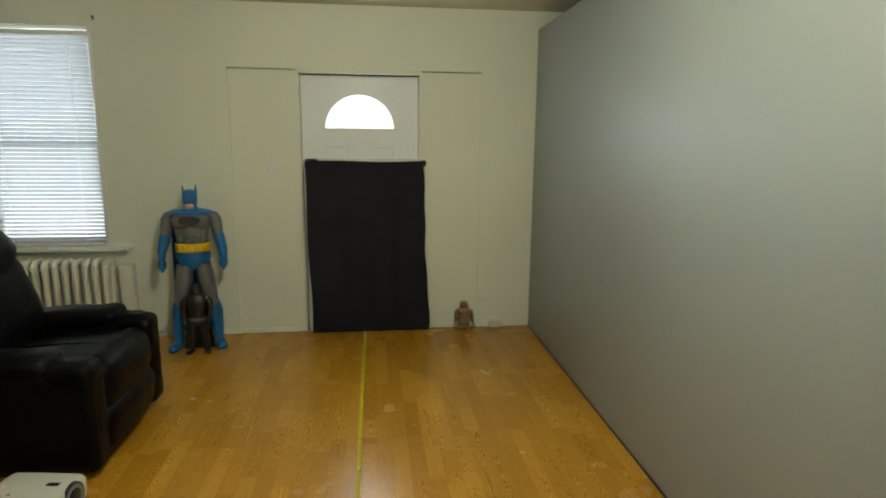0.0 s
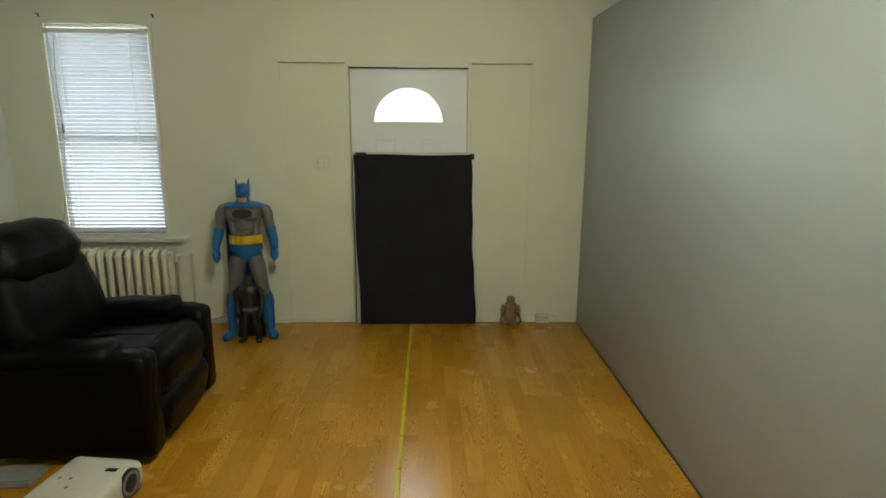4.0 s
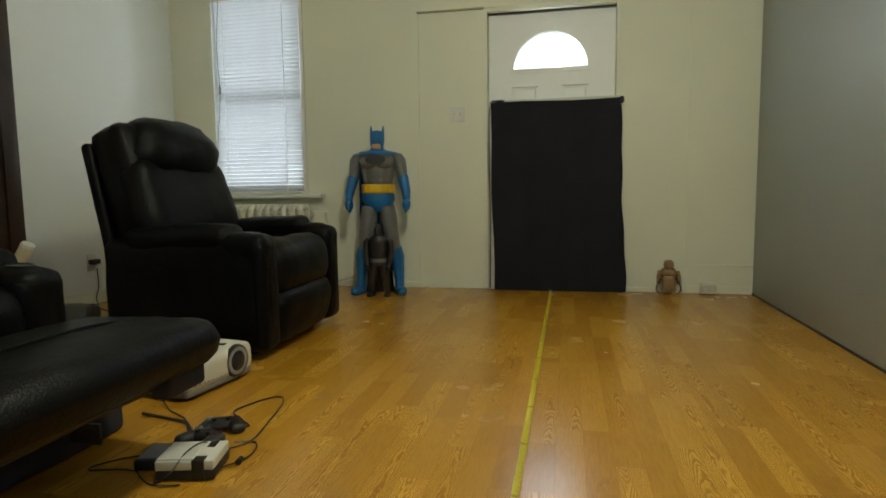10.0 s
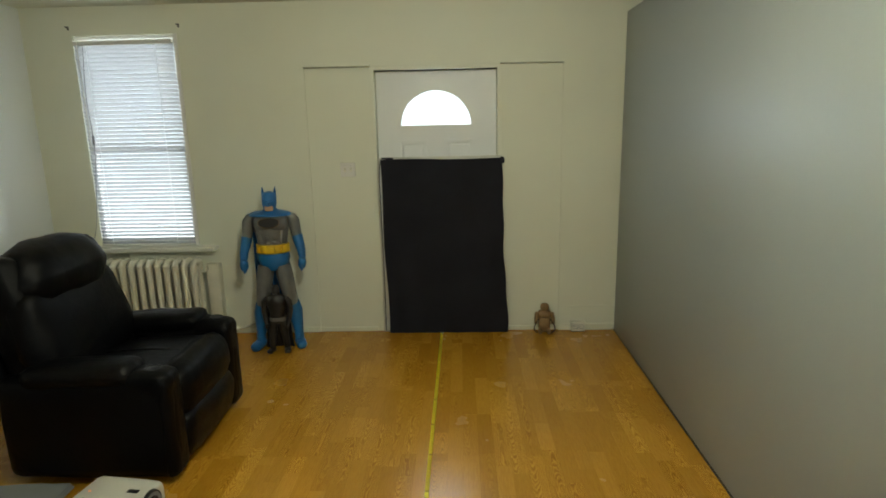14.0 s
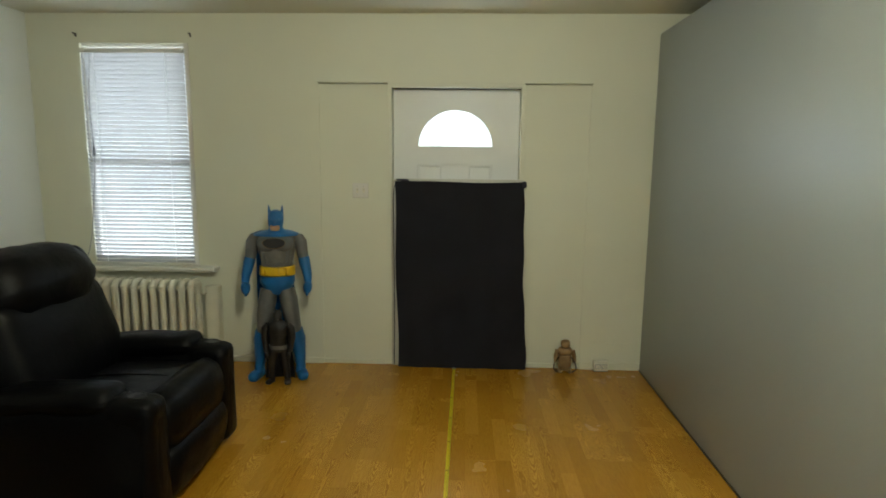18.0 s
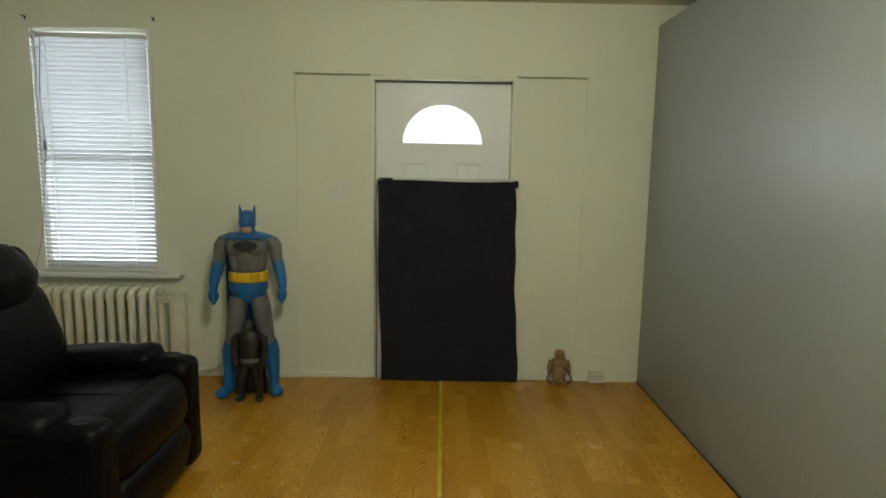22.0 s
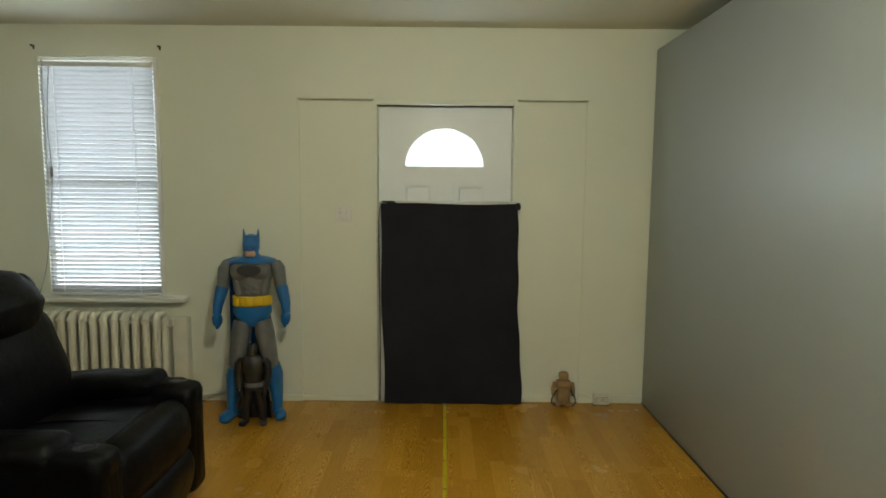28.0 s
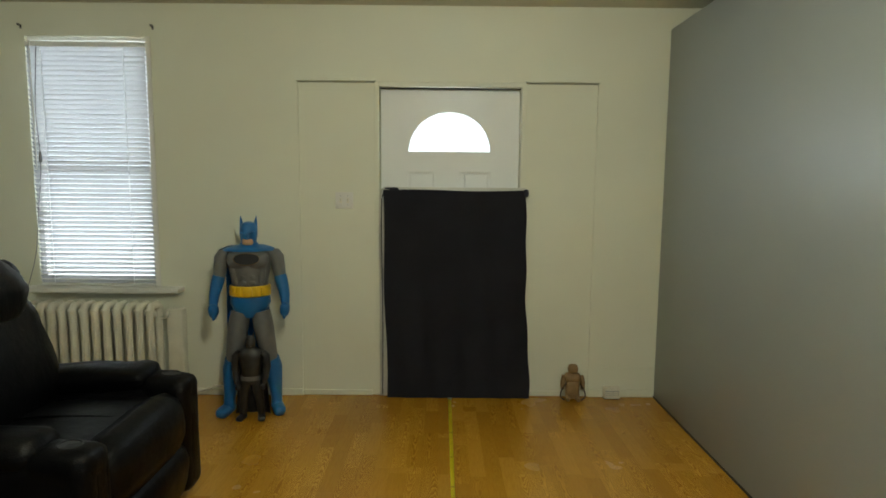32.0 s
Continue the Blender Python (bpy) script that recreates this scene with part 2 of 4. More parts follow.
WALL = paint("wall_paint", (0.795, 0.800, 0.655), 0.55, 0.035, 0.9, 0.22, 160)
# glossier wall paint, its base bluer than WALL to stand for window light
WALLGLOSS = paint("side_wall_paint_daylit", (0.79, 0.81, 0.77), 0.27, 0.02, 0.7, 0.10, 70, 0.5, 0.02)
CEILING = paint("ceiling_paint", (0.69, 0.67, 0.53), 0.8, 0.03, 0.8, 0.2, 140)
WHITE = paint("white_gloss_paint", (0.80, 0.79, 0.73), 0.38, 0.03, 3.0, 0.1, 120)
DOORWHITE = paint("door_paint", (0.84, 0.85, 0.83), 0.42, 0.025, 2.0, 0.06, 90)
GREY = paint("grey_screen_paint", (0.280, 0.303, 0.291), 0.46, 0.03, 0.7, 0.15, 260, 1.0)
CREAM = paint("radiator_paint", (0.82, 0.79, 0.65), 0.40, 0.06, 9.0, 0.25, 60)
LEATHER = mat("black_leather", leather, 0.4, 0.0, 0.14)
FLOOR = mat("oak_laminate", laminate, 0.22, 0.0, 0.38)
UNDER = paint("dark_underlay", (0.05, 0.03, 0.015), 0.8)
BLACKCLOTH = mat("black_cloth", cloth((0.040, 0.040, 0.052)), 0.85, 0, 0.25)
SLAT = mat("blind_slat", slat_build, 0.45)
CORD = mat("white_cord", cord_build, 0.6)
GLASS = mat("clear_glass", glass_build, 0.02)
DARKMETAL = paint("dark_metal", (0.06, 0.055, 0.045), 0.45)
STEEL = mat("steel", steel_build, 0.3, 1.0)
BLACKPLASTIC = paint("black_plastic", (0.012, 0.012, 0.013), 0.38, 0.1, 20, 0.1)
WHITEPLASTIC = paint("white_plastic", (0.64, 0.625, 0.55), 0.38, 0.03, 8, 0.05)
GREYPLASTIC = paint("grey_plastic", (0.22, 0.22, 0.23), 0.42, 0.05, 12, 0.05)
REDPLASTIC = paint("red_plastic", (0.22, 0.012, 0.012), 0.4)
LENSGLASS = paint("lens_glass", (0.02, 0.022, 0.03), 0.12, 0.05, 5, 0.0)
TAPE = mat("yellow_tape", tape_build, 0.4)
BLUE = paint("blue_vinyl", (0.012, 0.150, 0.400), 0.36, 0.12, 12, 0.1)
FIGGREY = paint("grey_vinyl", (0.165, 0.165, 0.158), 0.45, 0.12, 14, 0.12)
YELLOW = paint("yellow_vinyl", (0.78, 0.50, 0.015), 0.4, 0.08, 14, 0.08)
OCHRE = paint("dull_ochre_vinyl", (0.16, 0.10, 0.03), 0.4, 0.08, 14, 0.08)
SKIN = paint("tan_vinyl", (0.58, 0.34, 0.20), 0.45, 0.05, 14, 0.05)
CHARCOAL = paint("charcoal_vinyl", (0.030, 0.027, 0.024), 0.36, 0.35, 25, 0.3)
TANWOOD = paint("tan_wood", (0.33, 0.205, 0.085), 0.55, 0.15, 25, 0.2, 90)
BROWNWOOD = paint("dark_stained_wood", (0.035, 0.016, 0.009), 0.35, 0.25, 9, 0.15, 70)
RUGGREY = mat("grey_wool", ribbed((0.10, 0.092, 0.08)), 0.95)
CARDBOARD = paint("cardboard", (0.60, 0.52, 0.36), 0.8, 0.08, 20, 0.2)
CABLE = paint("black_cable", (0.010, 0.010, 0.010), 0.45)
WHITECABLE = paint("white_cable", (0.62, 0.60, 0.52), 0.5)
def wrap_build(nt, b):
    b.inputs["Base Color"].default_value = (0.75, 0.77, 0.78, 1)
    b.inputs["Transmission Weight"].default_value = 0.75
    b.inputs["IOR"].default_value = 1.2


WRAP = mat("clear_wrap", wrap_build, 0.18)
LAMPGLASS = mat("lamp_glass", glow((1.0, 0.9, 0.7), 3.0), 0.4)
LED = mat("status_light", glow((1.0, 0.30, 0.08), 1.0), 0.4)


# ---- building helpers ----
def finish(name, bm, materials, smooth=False):
    me = bpy.data.meshes.new(name)
    bmesh.ops.recalc_face_normals(bm, faces=bm.faces)
    bm.to_mesh(me)
    bm.free()
    for m in materials if isinstance(materials, (list, tuple)) else [materials]:
        me.materials.append(m)
    if smooth:
        me.polygons.foreach_set("use_smooth", [True] * len(me.polygons))
        me.set_sharp_from_angle(angle=radians(42))
    return me


def thing(name, label, category, m=None, group="", kind=""):
    ob = new(name)
    ob.empty_display_size = 0.1
    if m is not None:
        ob.matrix_world = m
    return tagged(ob, label, category, group, kind)


def part(name, bm, material, parent, label="", smooth=True):
    ob = new(name, finish(name, bm, material, smooth))
    ob.parent = parent
    return tagged(ob, label) if label else ob


def solid(name, bm, material, label, category, m=None, kind="", smooth=True, group=""):
    ob = new(name, finish(name, bm, material, smooth))
    if m is not None:
        ob.matrix_world = m
    return tagged(ob, label, category, group, kind)


def box(x0, x1, y0, y1, z0, z1, bevel=0.0, bm=None, m=None, idx=0):
    own = bmesh.new()
    vs = [own.verts.new((x, y, z)) for x in (x0, x1) for y in (y0, y1) for z in (z0, z1)]
    for f in ((0, 1, 3, 2), (4, 6, 7, 5), (0, 4, 5, 1), (2, 3, 7, 6), (0, 2, 6, 4), (1, 5, 7, 3)):
        own.faces.new([vs[i] for i in f])
    if bevel:
        bmesh.ops.bevel(own, geom=own.edges[:], offset=bevel, segments=2, affect="EDGES", profile=0.6)
    return merge(bm, own, m, idx)


def merge(bm, own, m=None, idx=0):
    if m is not None:
        bmesh.ops.transform(own, matrix=m, verts=own.verts)
    for f in own.faces:
        f.material_index = idx
    if bm is None:
        return own
    table = {v: bm.verts.new(v.co) for v in own.verts}
    for f in own.faces:
        nf = bm.faces.new([table[v] for v in f.verts])
        nf.material_index = f.material_index
    own.free()
    return bm


def cushion(sx, sy, sz, r, puff=0.0, bm=None, m=None, idx=0, n=6, wrinkle=0.0, seed=0.0):
    """A soft block: rounded edges of radius r, faces bulged by puff, creased by wrinkle."""
    own = bmesh.new()
    h = (sx / 2, sy / 2, sz / 2)
    r = min(r, *(0.98 * v for v in h))
    axes = [[-a, -a + 0.35 * r, -a + r] + [(-a + r) + (2 * a - 2 * r) * k / n for k in range(1, n)] + [a - r, a - 0.35 * r, a] for a in h]
    made = {}

    def vert(p):
        key = tuple(round(c, 6) for c in p)
        if key not in made:
            inner = Vector([max(-(h[i] - r), min(h[i] - r, p[i])) for i in range(3)])
            d = Vector(p) - inner
            nrm = d.normalized() if d.length > 0 else Vector((0, 0, 1))
            q = inner + nrm * r
            u = [p[i] / h[i] for i in range(3)]
            swell = 1.0
            for i in range(3):
                swell *= 1 - u[i] ** 2 * (1 - abs(nrm[i]))
            q += nrm * puff * max(0.0, swell)
            if wrinkle:
                q += nrm * wrinkle * noise.fractal(q * 9 + Vector((seed, seed, seed)), 0.8, 2.0, 3)
            made[key] = own.verts.new(q)
        return made[key]

    for ax in range(3):
        a, b = (ax + 1) % 3, (ax + 2) % 3
        for s in (-1, 1):
            for i in range(len(axes[a]) - 1):
                for j in range(len(axes[b]) - 1):
                    quad = []
                    for di, dj in ((0, 0), (1, 0), (1, 1), (0, 1)):
                        p = [0, 0, 0]
                        p[ax], p[a], p[b] = s * h[ax], axes[a][i + di], axes[b][j + dj]
                        quad.append(vert(p))
                    if len(set(quad)) == 4:
                        own.faces.new(quad if s > 0 else quad[::-1])
    return merge(bm, own, m, idx)


def tube(points, radii, sides=10, bm=None, idx=0, m=None, squash=1.0, caps=True):
    """A tapered round limb or pipe through points."""
    own = bmesh.new()
    pts = [Vector(p) for p in points]
    if not isinstance(radii, (list, tuple)):
        radii = [radii] * len(pts)
    rings = []
    side = None
    for i, p in enumerate(pts):
        d = (pts[min(i + 1, len(pts) - 1)] - pts[max(i - 1, 0)]).normalized()
        if side is None:
            side = d.orthogonal().normalized() if abs(d.z) < 0.7 else (Vector((1, 0, 0)) - d * d.x).normalized()
        else:
            side = (side - d * side.dot(d)).normalized()
        up = d.cross(side)
        ra = radii[i] if isinstance(radii[i], (tuple, list)) else (radii[i], radii[i] * squash)
        rings.append([own.verts.new(p + side * ra[0] * math.cos(2 * math.pi * k / sides) + up * ra[1] * math.sin(2 * math.pi * k / sides)) for k in range(sides)])
    for a, b in zip(rings, rings[1:]):
        for k in range(sides):
            own.faces.new((a[k], a[(k + 1) % sides], b[(k + 1) % sides], b[k]))
    if caps:
        own.faces.new(rings[0][::-1])
        own.faces.new(rings[-1])
    return merge(bm, own, m, idx)


def disc_tube(r0, r1, z0, z1, sides=28, bm=None, m=None, idx=0):
    return tube([(0, 0, z0), (0, 0, z1)], [r0, r1], sides, bm, idx, m)


def curve_points(pts, steps=8):
    """A smooth line through the points."""
    ps = [Vector(p) for p in pts]
    out = []
    for i in range(len(ps) - 1):
        p0, p1, p2, p3 = ps[max(i - 1, 0)], ps[i], ps[i + 1], ps[min(i + 2, len(ps) - 1)]
        for k in range(steps):
            t = k / steps
            out.append(0.5 * ((2 * p1) + (p2 - p0) * t + (2 * p0 - 5 * p1 + 4 * p2 - p3) * t * t + (3 * p1 - p0 - 3 * p2 + p3) * t ** 3))
    out.append(ps[-1])
    return out


def plate_with_hole(outer, hole, y0, y1):
    """A slab in the x-z plane, from y0 to y1, with a hole; both outlines run the same way and have the same count."""
    bm = bmesh.new()
    loops = [[bm.verts.new((x, y, z)) for x, z in ring] for y in (y0, y1) for ring in (outer, hole)]
    o0, h0, o1, h1 = loops
    n = len(outer)
    for k in range(n):
        j = (k + 1) % n
        for q in ((o0[k], o0[j], h0[j], h0[k]), (o1[k], h1[k], h1[j], o1[j]), (o0[k], o1[k], o1[j], o0[j]), (h0[k], h0[j], h1[j], h1[k])):
            bm.faces.new(q)
    return bm


# ---- the room: setting ----
CEIL, LEFT, RIGHT, BACK = 2.55, -3.085, 2.15, -6.2
OL, OR, OT = -0.982, 0.950, 2.079        # shallow recess round the door
DL, DR, DT = -0.462, 0.462, 2.052       # door opening
WL, WR, WB, WT = -2.705, -1.936, 0.742, 2.345  # window opening

bm = bmesh.new()
T = 0.22
for x0, x1, z0, z1, y1 in ((LEFT, WL - 0.16, 0, CEIL, T), (WL - 0.16, WL, 0, CEIL, 0.09), (WL, WR, 0, WB, T), (WL, WR, WT, CEIL, T),
                           (WR, OL, 0, CEIL, T), (OL, OR, OT, CEIL, T), (OR, RIGHT, 0, CEIL, T)):
    box(x0, x1, 0, y1, z0, z1, 0, bm)
bmesh.ops.remove_doubles(bm, verts=bm.verts, dist=0.0001)
solid("wall_north", bm, WALL, "off-white painted plaster wall with door recess and window", "wall", kind="structure", smooth=False)

bm = bmesh.new()
for x0, x1, z0, z1 in ((OL, DL - 0.03, 0, OT), (DR + 0.03, OR, 0, OT)):
    box(x0, x1, 0.015, T, z0, z1 - 0.005, 0.0, bm)
solid("wall_infill", bm, WALL, "off-white painted infill panels beside the entrance door", "wall panel", kind="structure", smooth=False)

for nm, dims, lab in (("wall_west", (LEFT - 0.2, LEFT, BACK, T, 0, CEIL), "off-white painted plaster side wall"),
                      ("wall_east", (RIGHT, RIGHT + 0.2, BACK, T, 0, CEIL), "off-white painted plaster wall behind the grey screen")):
    solid(nm, box(*dims), WALLGLOSS if nm == "wall_west" else WALL, lab, "wall", kind="structure", smooth=False)
# unseen rear wall; its opening is added to go with the rear fill
bm = bmesh.new()
for x0, x1, z0, z1 in ((LEFT, 0.05, 0, CEIL), (1.45, RIGHT, 0, CEIL), (0.05, 1.45, 0, 1.2), (0.05, 1.45, 2.4, CEIL)):
    box(x0, x1, BACK - 0.2, BACK, z0, z1, 0, bm)
solid("wall_south", bm, WALL, "off-white painted plaster rear wall, unseen, with an added opening", "wall", kind="structure", smooth=False)
solid("ceiling", box(LEFT - 0.2, RIGHT + 0.2, BACK - 0.2, T, CEIL, CEIL + 0.12), CEILING, "plain cream painted ceiling", "ceiling", kind="structure", smooth=False)
floor_ob = solid("floor", box(LEFT - 0.2, RIGHT + 0.2, BACK - 0.2, T, -0.12, -0.0095), UNDER, "honey oak three-strip laminate floor with a satin sheen", "floor", kind="structure", smooth=False)
solid("ground", box(-60, 60, -60, 60, -0.6, -0.5), paint("outside_ground", (0.16, 0.16, 0.15), 0.9), "grey paved ground outside the house", "ground", kind="structure", smooth=False)

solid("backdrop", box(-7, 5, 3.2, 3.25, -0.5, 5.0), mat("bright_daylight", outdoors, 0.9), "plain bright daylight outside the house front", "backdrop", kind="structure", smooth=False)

# low skirting and caulk lines, and lips added over the recess
for nm, dims in (("baseboard_1", (OL, DL - 0.05, 0.003, 0.015, 0, 0.035)), ("baseboard_2", (DR + 0.05, OR, 0.003, 0.015, 0, 0.035)),
                 ("baseboard_3", (OR, RIGHT, -0.012, 0, 0, 0.055)), ("baseboard_4", (LEFT, OL, -0.010, 0, 0, 0.045)),
                 ("baseboard_5", (LEFT, LEFT + 0.012, BACK, -0.012, 0, 0.09))):
    solid(nm, box(*dims, 0.003), WALL, "low off-white painted baseboard", "baseboard", kind="structure", smooth=False)
solid("trim_1", box(1.035, RIGHT, -0.006, 0, 0.197, 0.205, 0.002), WALL, "thin painted wall trim line", "trim", kind="structure", smooth=False)
# proud lips added only to cast the dark line along the recess head
solid("trim_2", box(OL - 0.01, DL - 0.02, -0.026, 0.0, OT, OT + 0.014, 0.003), WALL, "thin painted lip added to cast the dark line over the recess", "trim", kind="structure", smooth=False)
solid("trim_3", box(DR + 0.02, OR + 0.01, -0.026, 0.0, OT, OT + 0.014, 0.003), WALL, "thin painted lip added to cast the dark line over the recess", "trim", kind="structure", smooth=False)

# ---- entrance door ----
door = thing("door_1", "white panelled steel entrance door, closed, with a fan-shaped light", "door", pose(0, 0.085, 0), kind="structure")
N = 40
CX, FZ, RX, RZ = -0.005, 1.642, 0.272, 0.262


def fan(rx, rz, dz=0.0):
    """Outline of the half-round light: an arc and its base, N points."""
    arc = [(CX + rx * math.cos(math.pi * k / 27), FZ - dz + (rz + dz) * math.sin(math.pi * k / 27)) for k in range(28)]
    base = [(CX - rx + 2 * rx * k / 13, FZ - dz) for k in range(1, 13)]
    return arc + base


def rect_like(ring, x0, x1, z0, z1):
    """The rectangle's outline, met by rays from the light's centre through each point of the ring."""
    out = []
    for x, z in ring:
        dx, dz = x - CX, z - (FZ + 0.08)
        s = min([((x1 if dx > 0 else x0) - CX) / dx if abs(dx) > 1e-6 else 1e9, ((z1 if dz > 0 else z0) - FZ - 0.08) / dz if abs(dz) > 1e-6 else 1e9])
        out.append((CX + dx * s, FZ + 0.08 + dz * s))
    for c in ((x0, z0), (x1, z0), (x0, z1), (x1, z1)):
        near = min(range(len(out)), key=lambda i: (out[i][0] - c[0]) ** 2 + (out[i][1] - c[1]) ** 2)
        out[near] = c
    return out


ring = fan(RX, RZ)
DX0, DX1 = DL + 0.005, DR - 0.005
upper = plate_with_hole(rect_like(ring, DX0, DX1, 1.45, DT - 0.012), ring, 0.0, 0.045)
box(DX0, DX1, 0, 0.045, 0.012, 1.45, 0, upper)
slab = part("door_slab", upper, DOORWHITE, door, smooth=False)
part("light_frame", plate_with_hole(fan(RX + 0.035, RZ + 0.033, 0.03), fan(RX - 0.002, RZ - 0.002), -0.010, 0.004), DOORWHITE, door, "raised white fan-light frame")
gl = bmesh.new()
g0, g1 = ([gl.verts.new((x, y, z)) for x, z in fan(RX, RZ)] for y in (0.02, 0.024))
gl.faces.new(g0)
gl.faces.new(g1[::-1])
for k in range(len(g0)):
    j = (k + 1) % len(g0)
    gl.faces.new((g0[k], g1[k], g1[j], g0[j]))
pane = part("pane", gl, GLASS, door, "bright fan-shaped glass pane", smooth=False)
pane.visible_shadow = False
for cx in (-0.185, 0.175):
    for z0, z1 in ((0.95, 1.53), (0.18, 0.80)):
        o = [(cx - 0.115, z0), (cx + 0.115, z0), (cx + 0.115, z1), (cx - 0.115, z1)]
        i = [(cx - 0.095, z0 + 0.02), (cx + 0.095, z0 + 0.02), (cx + 0.095, z1 - 0.02), (cx - 0.095, z1 - 0.02)]
        part("moulding", plate_with_hole(o, i, -0.024, 0.001), DOORWHITE, door, smooth=False)
        part("panel", box(cx - 0.078, cx + 0.078, -0.018, 0.001, z0 + 0.034, z1 - 0.034, 0.008), DOORWHITE, door, smooth=False)
for z in (0.25, 1.05, 1.80):
    hinge = part("hinge", tube([(DX1 + 0.008, -0.004, z - 0.05), (DX1 + 0.008, -0.004, z + 0.05)], 0.008, 10), WHITE, door, "painted door hinge")

fr = bmesh.new()
box(DL - 0.03, DL, 0.010, 0.16, 0, DT + 0.03, 0.003, fr)
box(DR, DR + 0.03, 0.010, 0.16, 0, DT + 0.03, 0.003, fr)
box(DL, DR, 0.010, 0.16, DT, DT + 0.03, 0.003, fr)
box(DL, DL + 0.02, 0.135, 0.158, 0, DT, 0.0, fr)
box(DR - 0.02, DR, 0.135, 0.158, 0, DT, 0.0, fr)
box(DL + 0.02, DR - 0.02, 0.135, 0.158, DT - 0.025, DT, 0.0, fr)
solid("door_frame", fr, WALL, "white painted door frame", "door frame", kind="structure", smooth=False)
solid("weather_strip", box(DL, DR, 0.06, 0.082, DT - 0.006, DT, 0.002), BLACKPLASTIC, "dark weather strip along the door head", "trim", kind="structure", smooth=False)
solid("door_threshold", box(DL, DR, -0.0, 0.17, -0.006, 0.012, 0.003), STEEL, "metal door threshold", "trim", kind="structure", smooth=False)

# ---- window with blind ----
win = thing("window_1", "tall white double-hung sash window", "window", pose(0, 0, 0), kind="structure")
fb = bmesh.new()
for x0, x1, z0, z1 in ((WL, WL + 0.012, WB, WT), (WR - 0.012, WR, WB, WT), (WL + 0.012, WR - 0.012, WT - 0.025, WT), (WL + 0.012, WR - 0.012, WB, WB + 0.03)):
    box(x0, x1, 0.02, 0.09, z0, z1, 0.004, fb)
part("window_frame", fb, WHITE, win, smooth=False)
for nm, z0, z1, y in (("upper_sash", 1.49, WT - 0.025, 0.055), ("lower_sash", WB + 0.03, 1.53, 0.025)):
    sb = bmesh.new()
    for x0, x1, a, b2 in ((WL + 0.012, WL + 0.030, z0, z1), (WR - 0.030, WR - 0.012, z0, z1), (WL + 0.030, WR - 0.030, z1 - 0.035, z1), (WL + 0.030, WR - 0.030, z0, z0 + 0.035)):
        box(x0, x1, y, y + 0.03, a, b2, 0.003, sb)
    sash = part(nm, sb, WHITE, win, smooth=False)
    pn = part("pane", box(WL + 0.026, WR - 0.026, y + 0.012, y + 0.016, z0 + 0.03, z1 - 0.03), GLASS, sash, smooth=False)
    pn.visible_shadow = False
solid("trim_4", box(WR - 0.004, WR + 0.026, -0.010, 0.0, WB, WT, 0.003), WHITE, "white painted window casing strip", "trim", kind="structure", smooth=False)
solid("window_sill", box(WL - 0.06, WR + 0.178, -0.105, 0.10, WB - 0.032, WB, 0.008), WHITE, "white painted wooden window sill", "window sill", kind="structure")

blind = thing("venetian_blind", "white horizontal slat blind, lowered, slats half open", "blind", pose(0, -0.018, 0))
BT = WT - 0.042                          # top of the blind
part("headrail", box(WL + 0.020, WR - 0.008, -0.018, 0.016, BT - 0.030, BT, 0.003), WHITE, blind)
part("bottom_rail", cushion(WR - WL - 0.03, 0.026, 0.016, 0.005, m=pose((WL + WR) / 2 + 0.002, 0, WB + 0.012)), WHITE, blind)
prof = [(-0.0175, -0.0020), (-0.0085, 0.0006), (0, 0.0015), (0.0085, 0.0006), (0.0175, -0.0020)]
sm = bmesh.new()
rows = [[sm.verts.new((x, y, z)) for y, z in prof] for x in (-(WR - WL) / 2 + 0.012, (WR - WL) / 2 - 0.006)]
for k in range(4):
    sm.faces.new((rows[0][k], rows[0][k + 1], rows[1][k + 1], rows[1][k]))
slat_mesh = finish("slat", sm, SLAT, True)
NS = 51
for k in range(NS):
    s = new("slat", slat_mesh)
    s.parent = blind
    s.matrix_local = pose((WL + WR) / 2 + 0.004 + random.uniform(-0.0015, 0.0015), 0, WB + 0.032 + (BT - WB - 0.070) * k / (NS - 1), -49 + random.uniform(-0.8, 0.8), random.uniform(-0.07, 0.07), 0)
for x in (WL + 0.115, WR - 0.135):
    part("ladder_cord", tube([(x, -0.015, WB + 0.02), (x, -0.015, BT - 0.03)], 0.0024, 6), CORD, blind)
    part("ladder_cord", tube([(x, 0.015, WB + 0.02), (x, 0.015, BT - 0.03)], 0.0024, 6), CORD, blind)
part("pull_cord", tube(curve_points([(WL + 0.10, -0.03, BT - 0.03), (WL + 0.075, -0.035, 1.9), (WL + 0.085, -0.035, 1.55), (WL + 0.06, -0.045, 1.25), (WL + 0.03, -0.06, 0.95), (WL - 0.03, -0.07, 0.74)]), 0.0025, 6), GREYPLASTIC, blind, "dark pull cord")
part("tassel", tube([(WL + 0.085, -0.036, 1.62), (WL + 0.085, -0.036, 1.60), (WL + 0.085, -0.036, 1.55)], [0.004, 0.008, 0.010], 10), GREYPLASTIC, blind, "grey cord tassel")
part("tilt_wand", tube([(WL + 0.055, -0.03, WT - 0.04), (WL + 0.06, -0.036, 1.50)], 0.0035, 8), WHITECABLE, blind, "clear tilt wand")

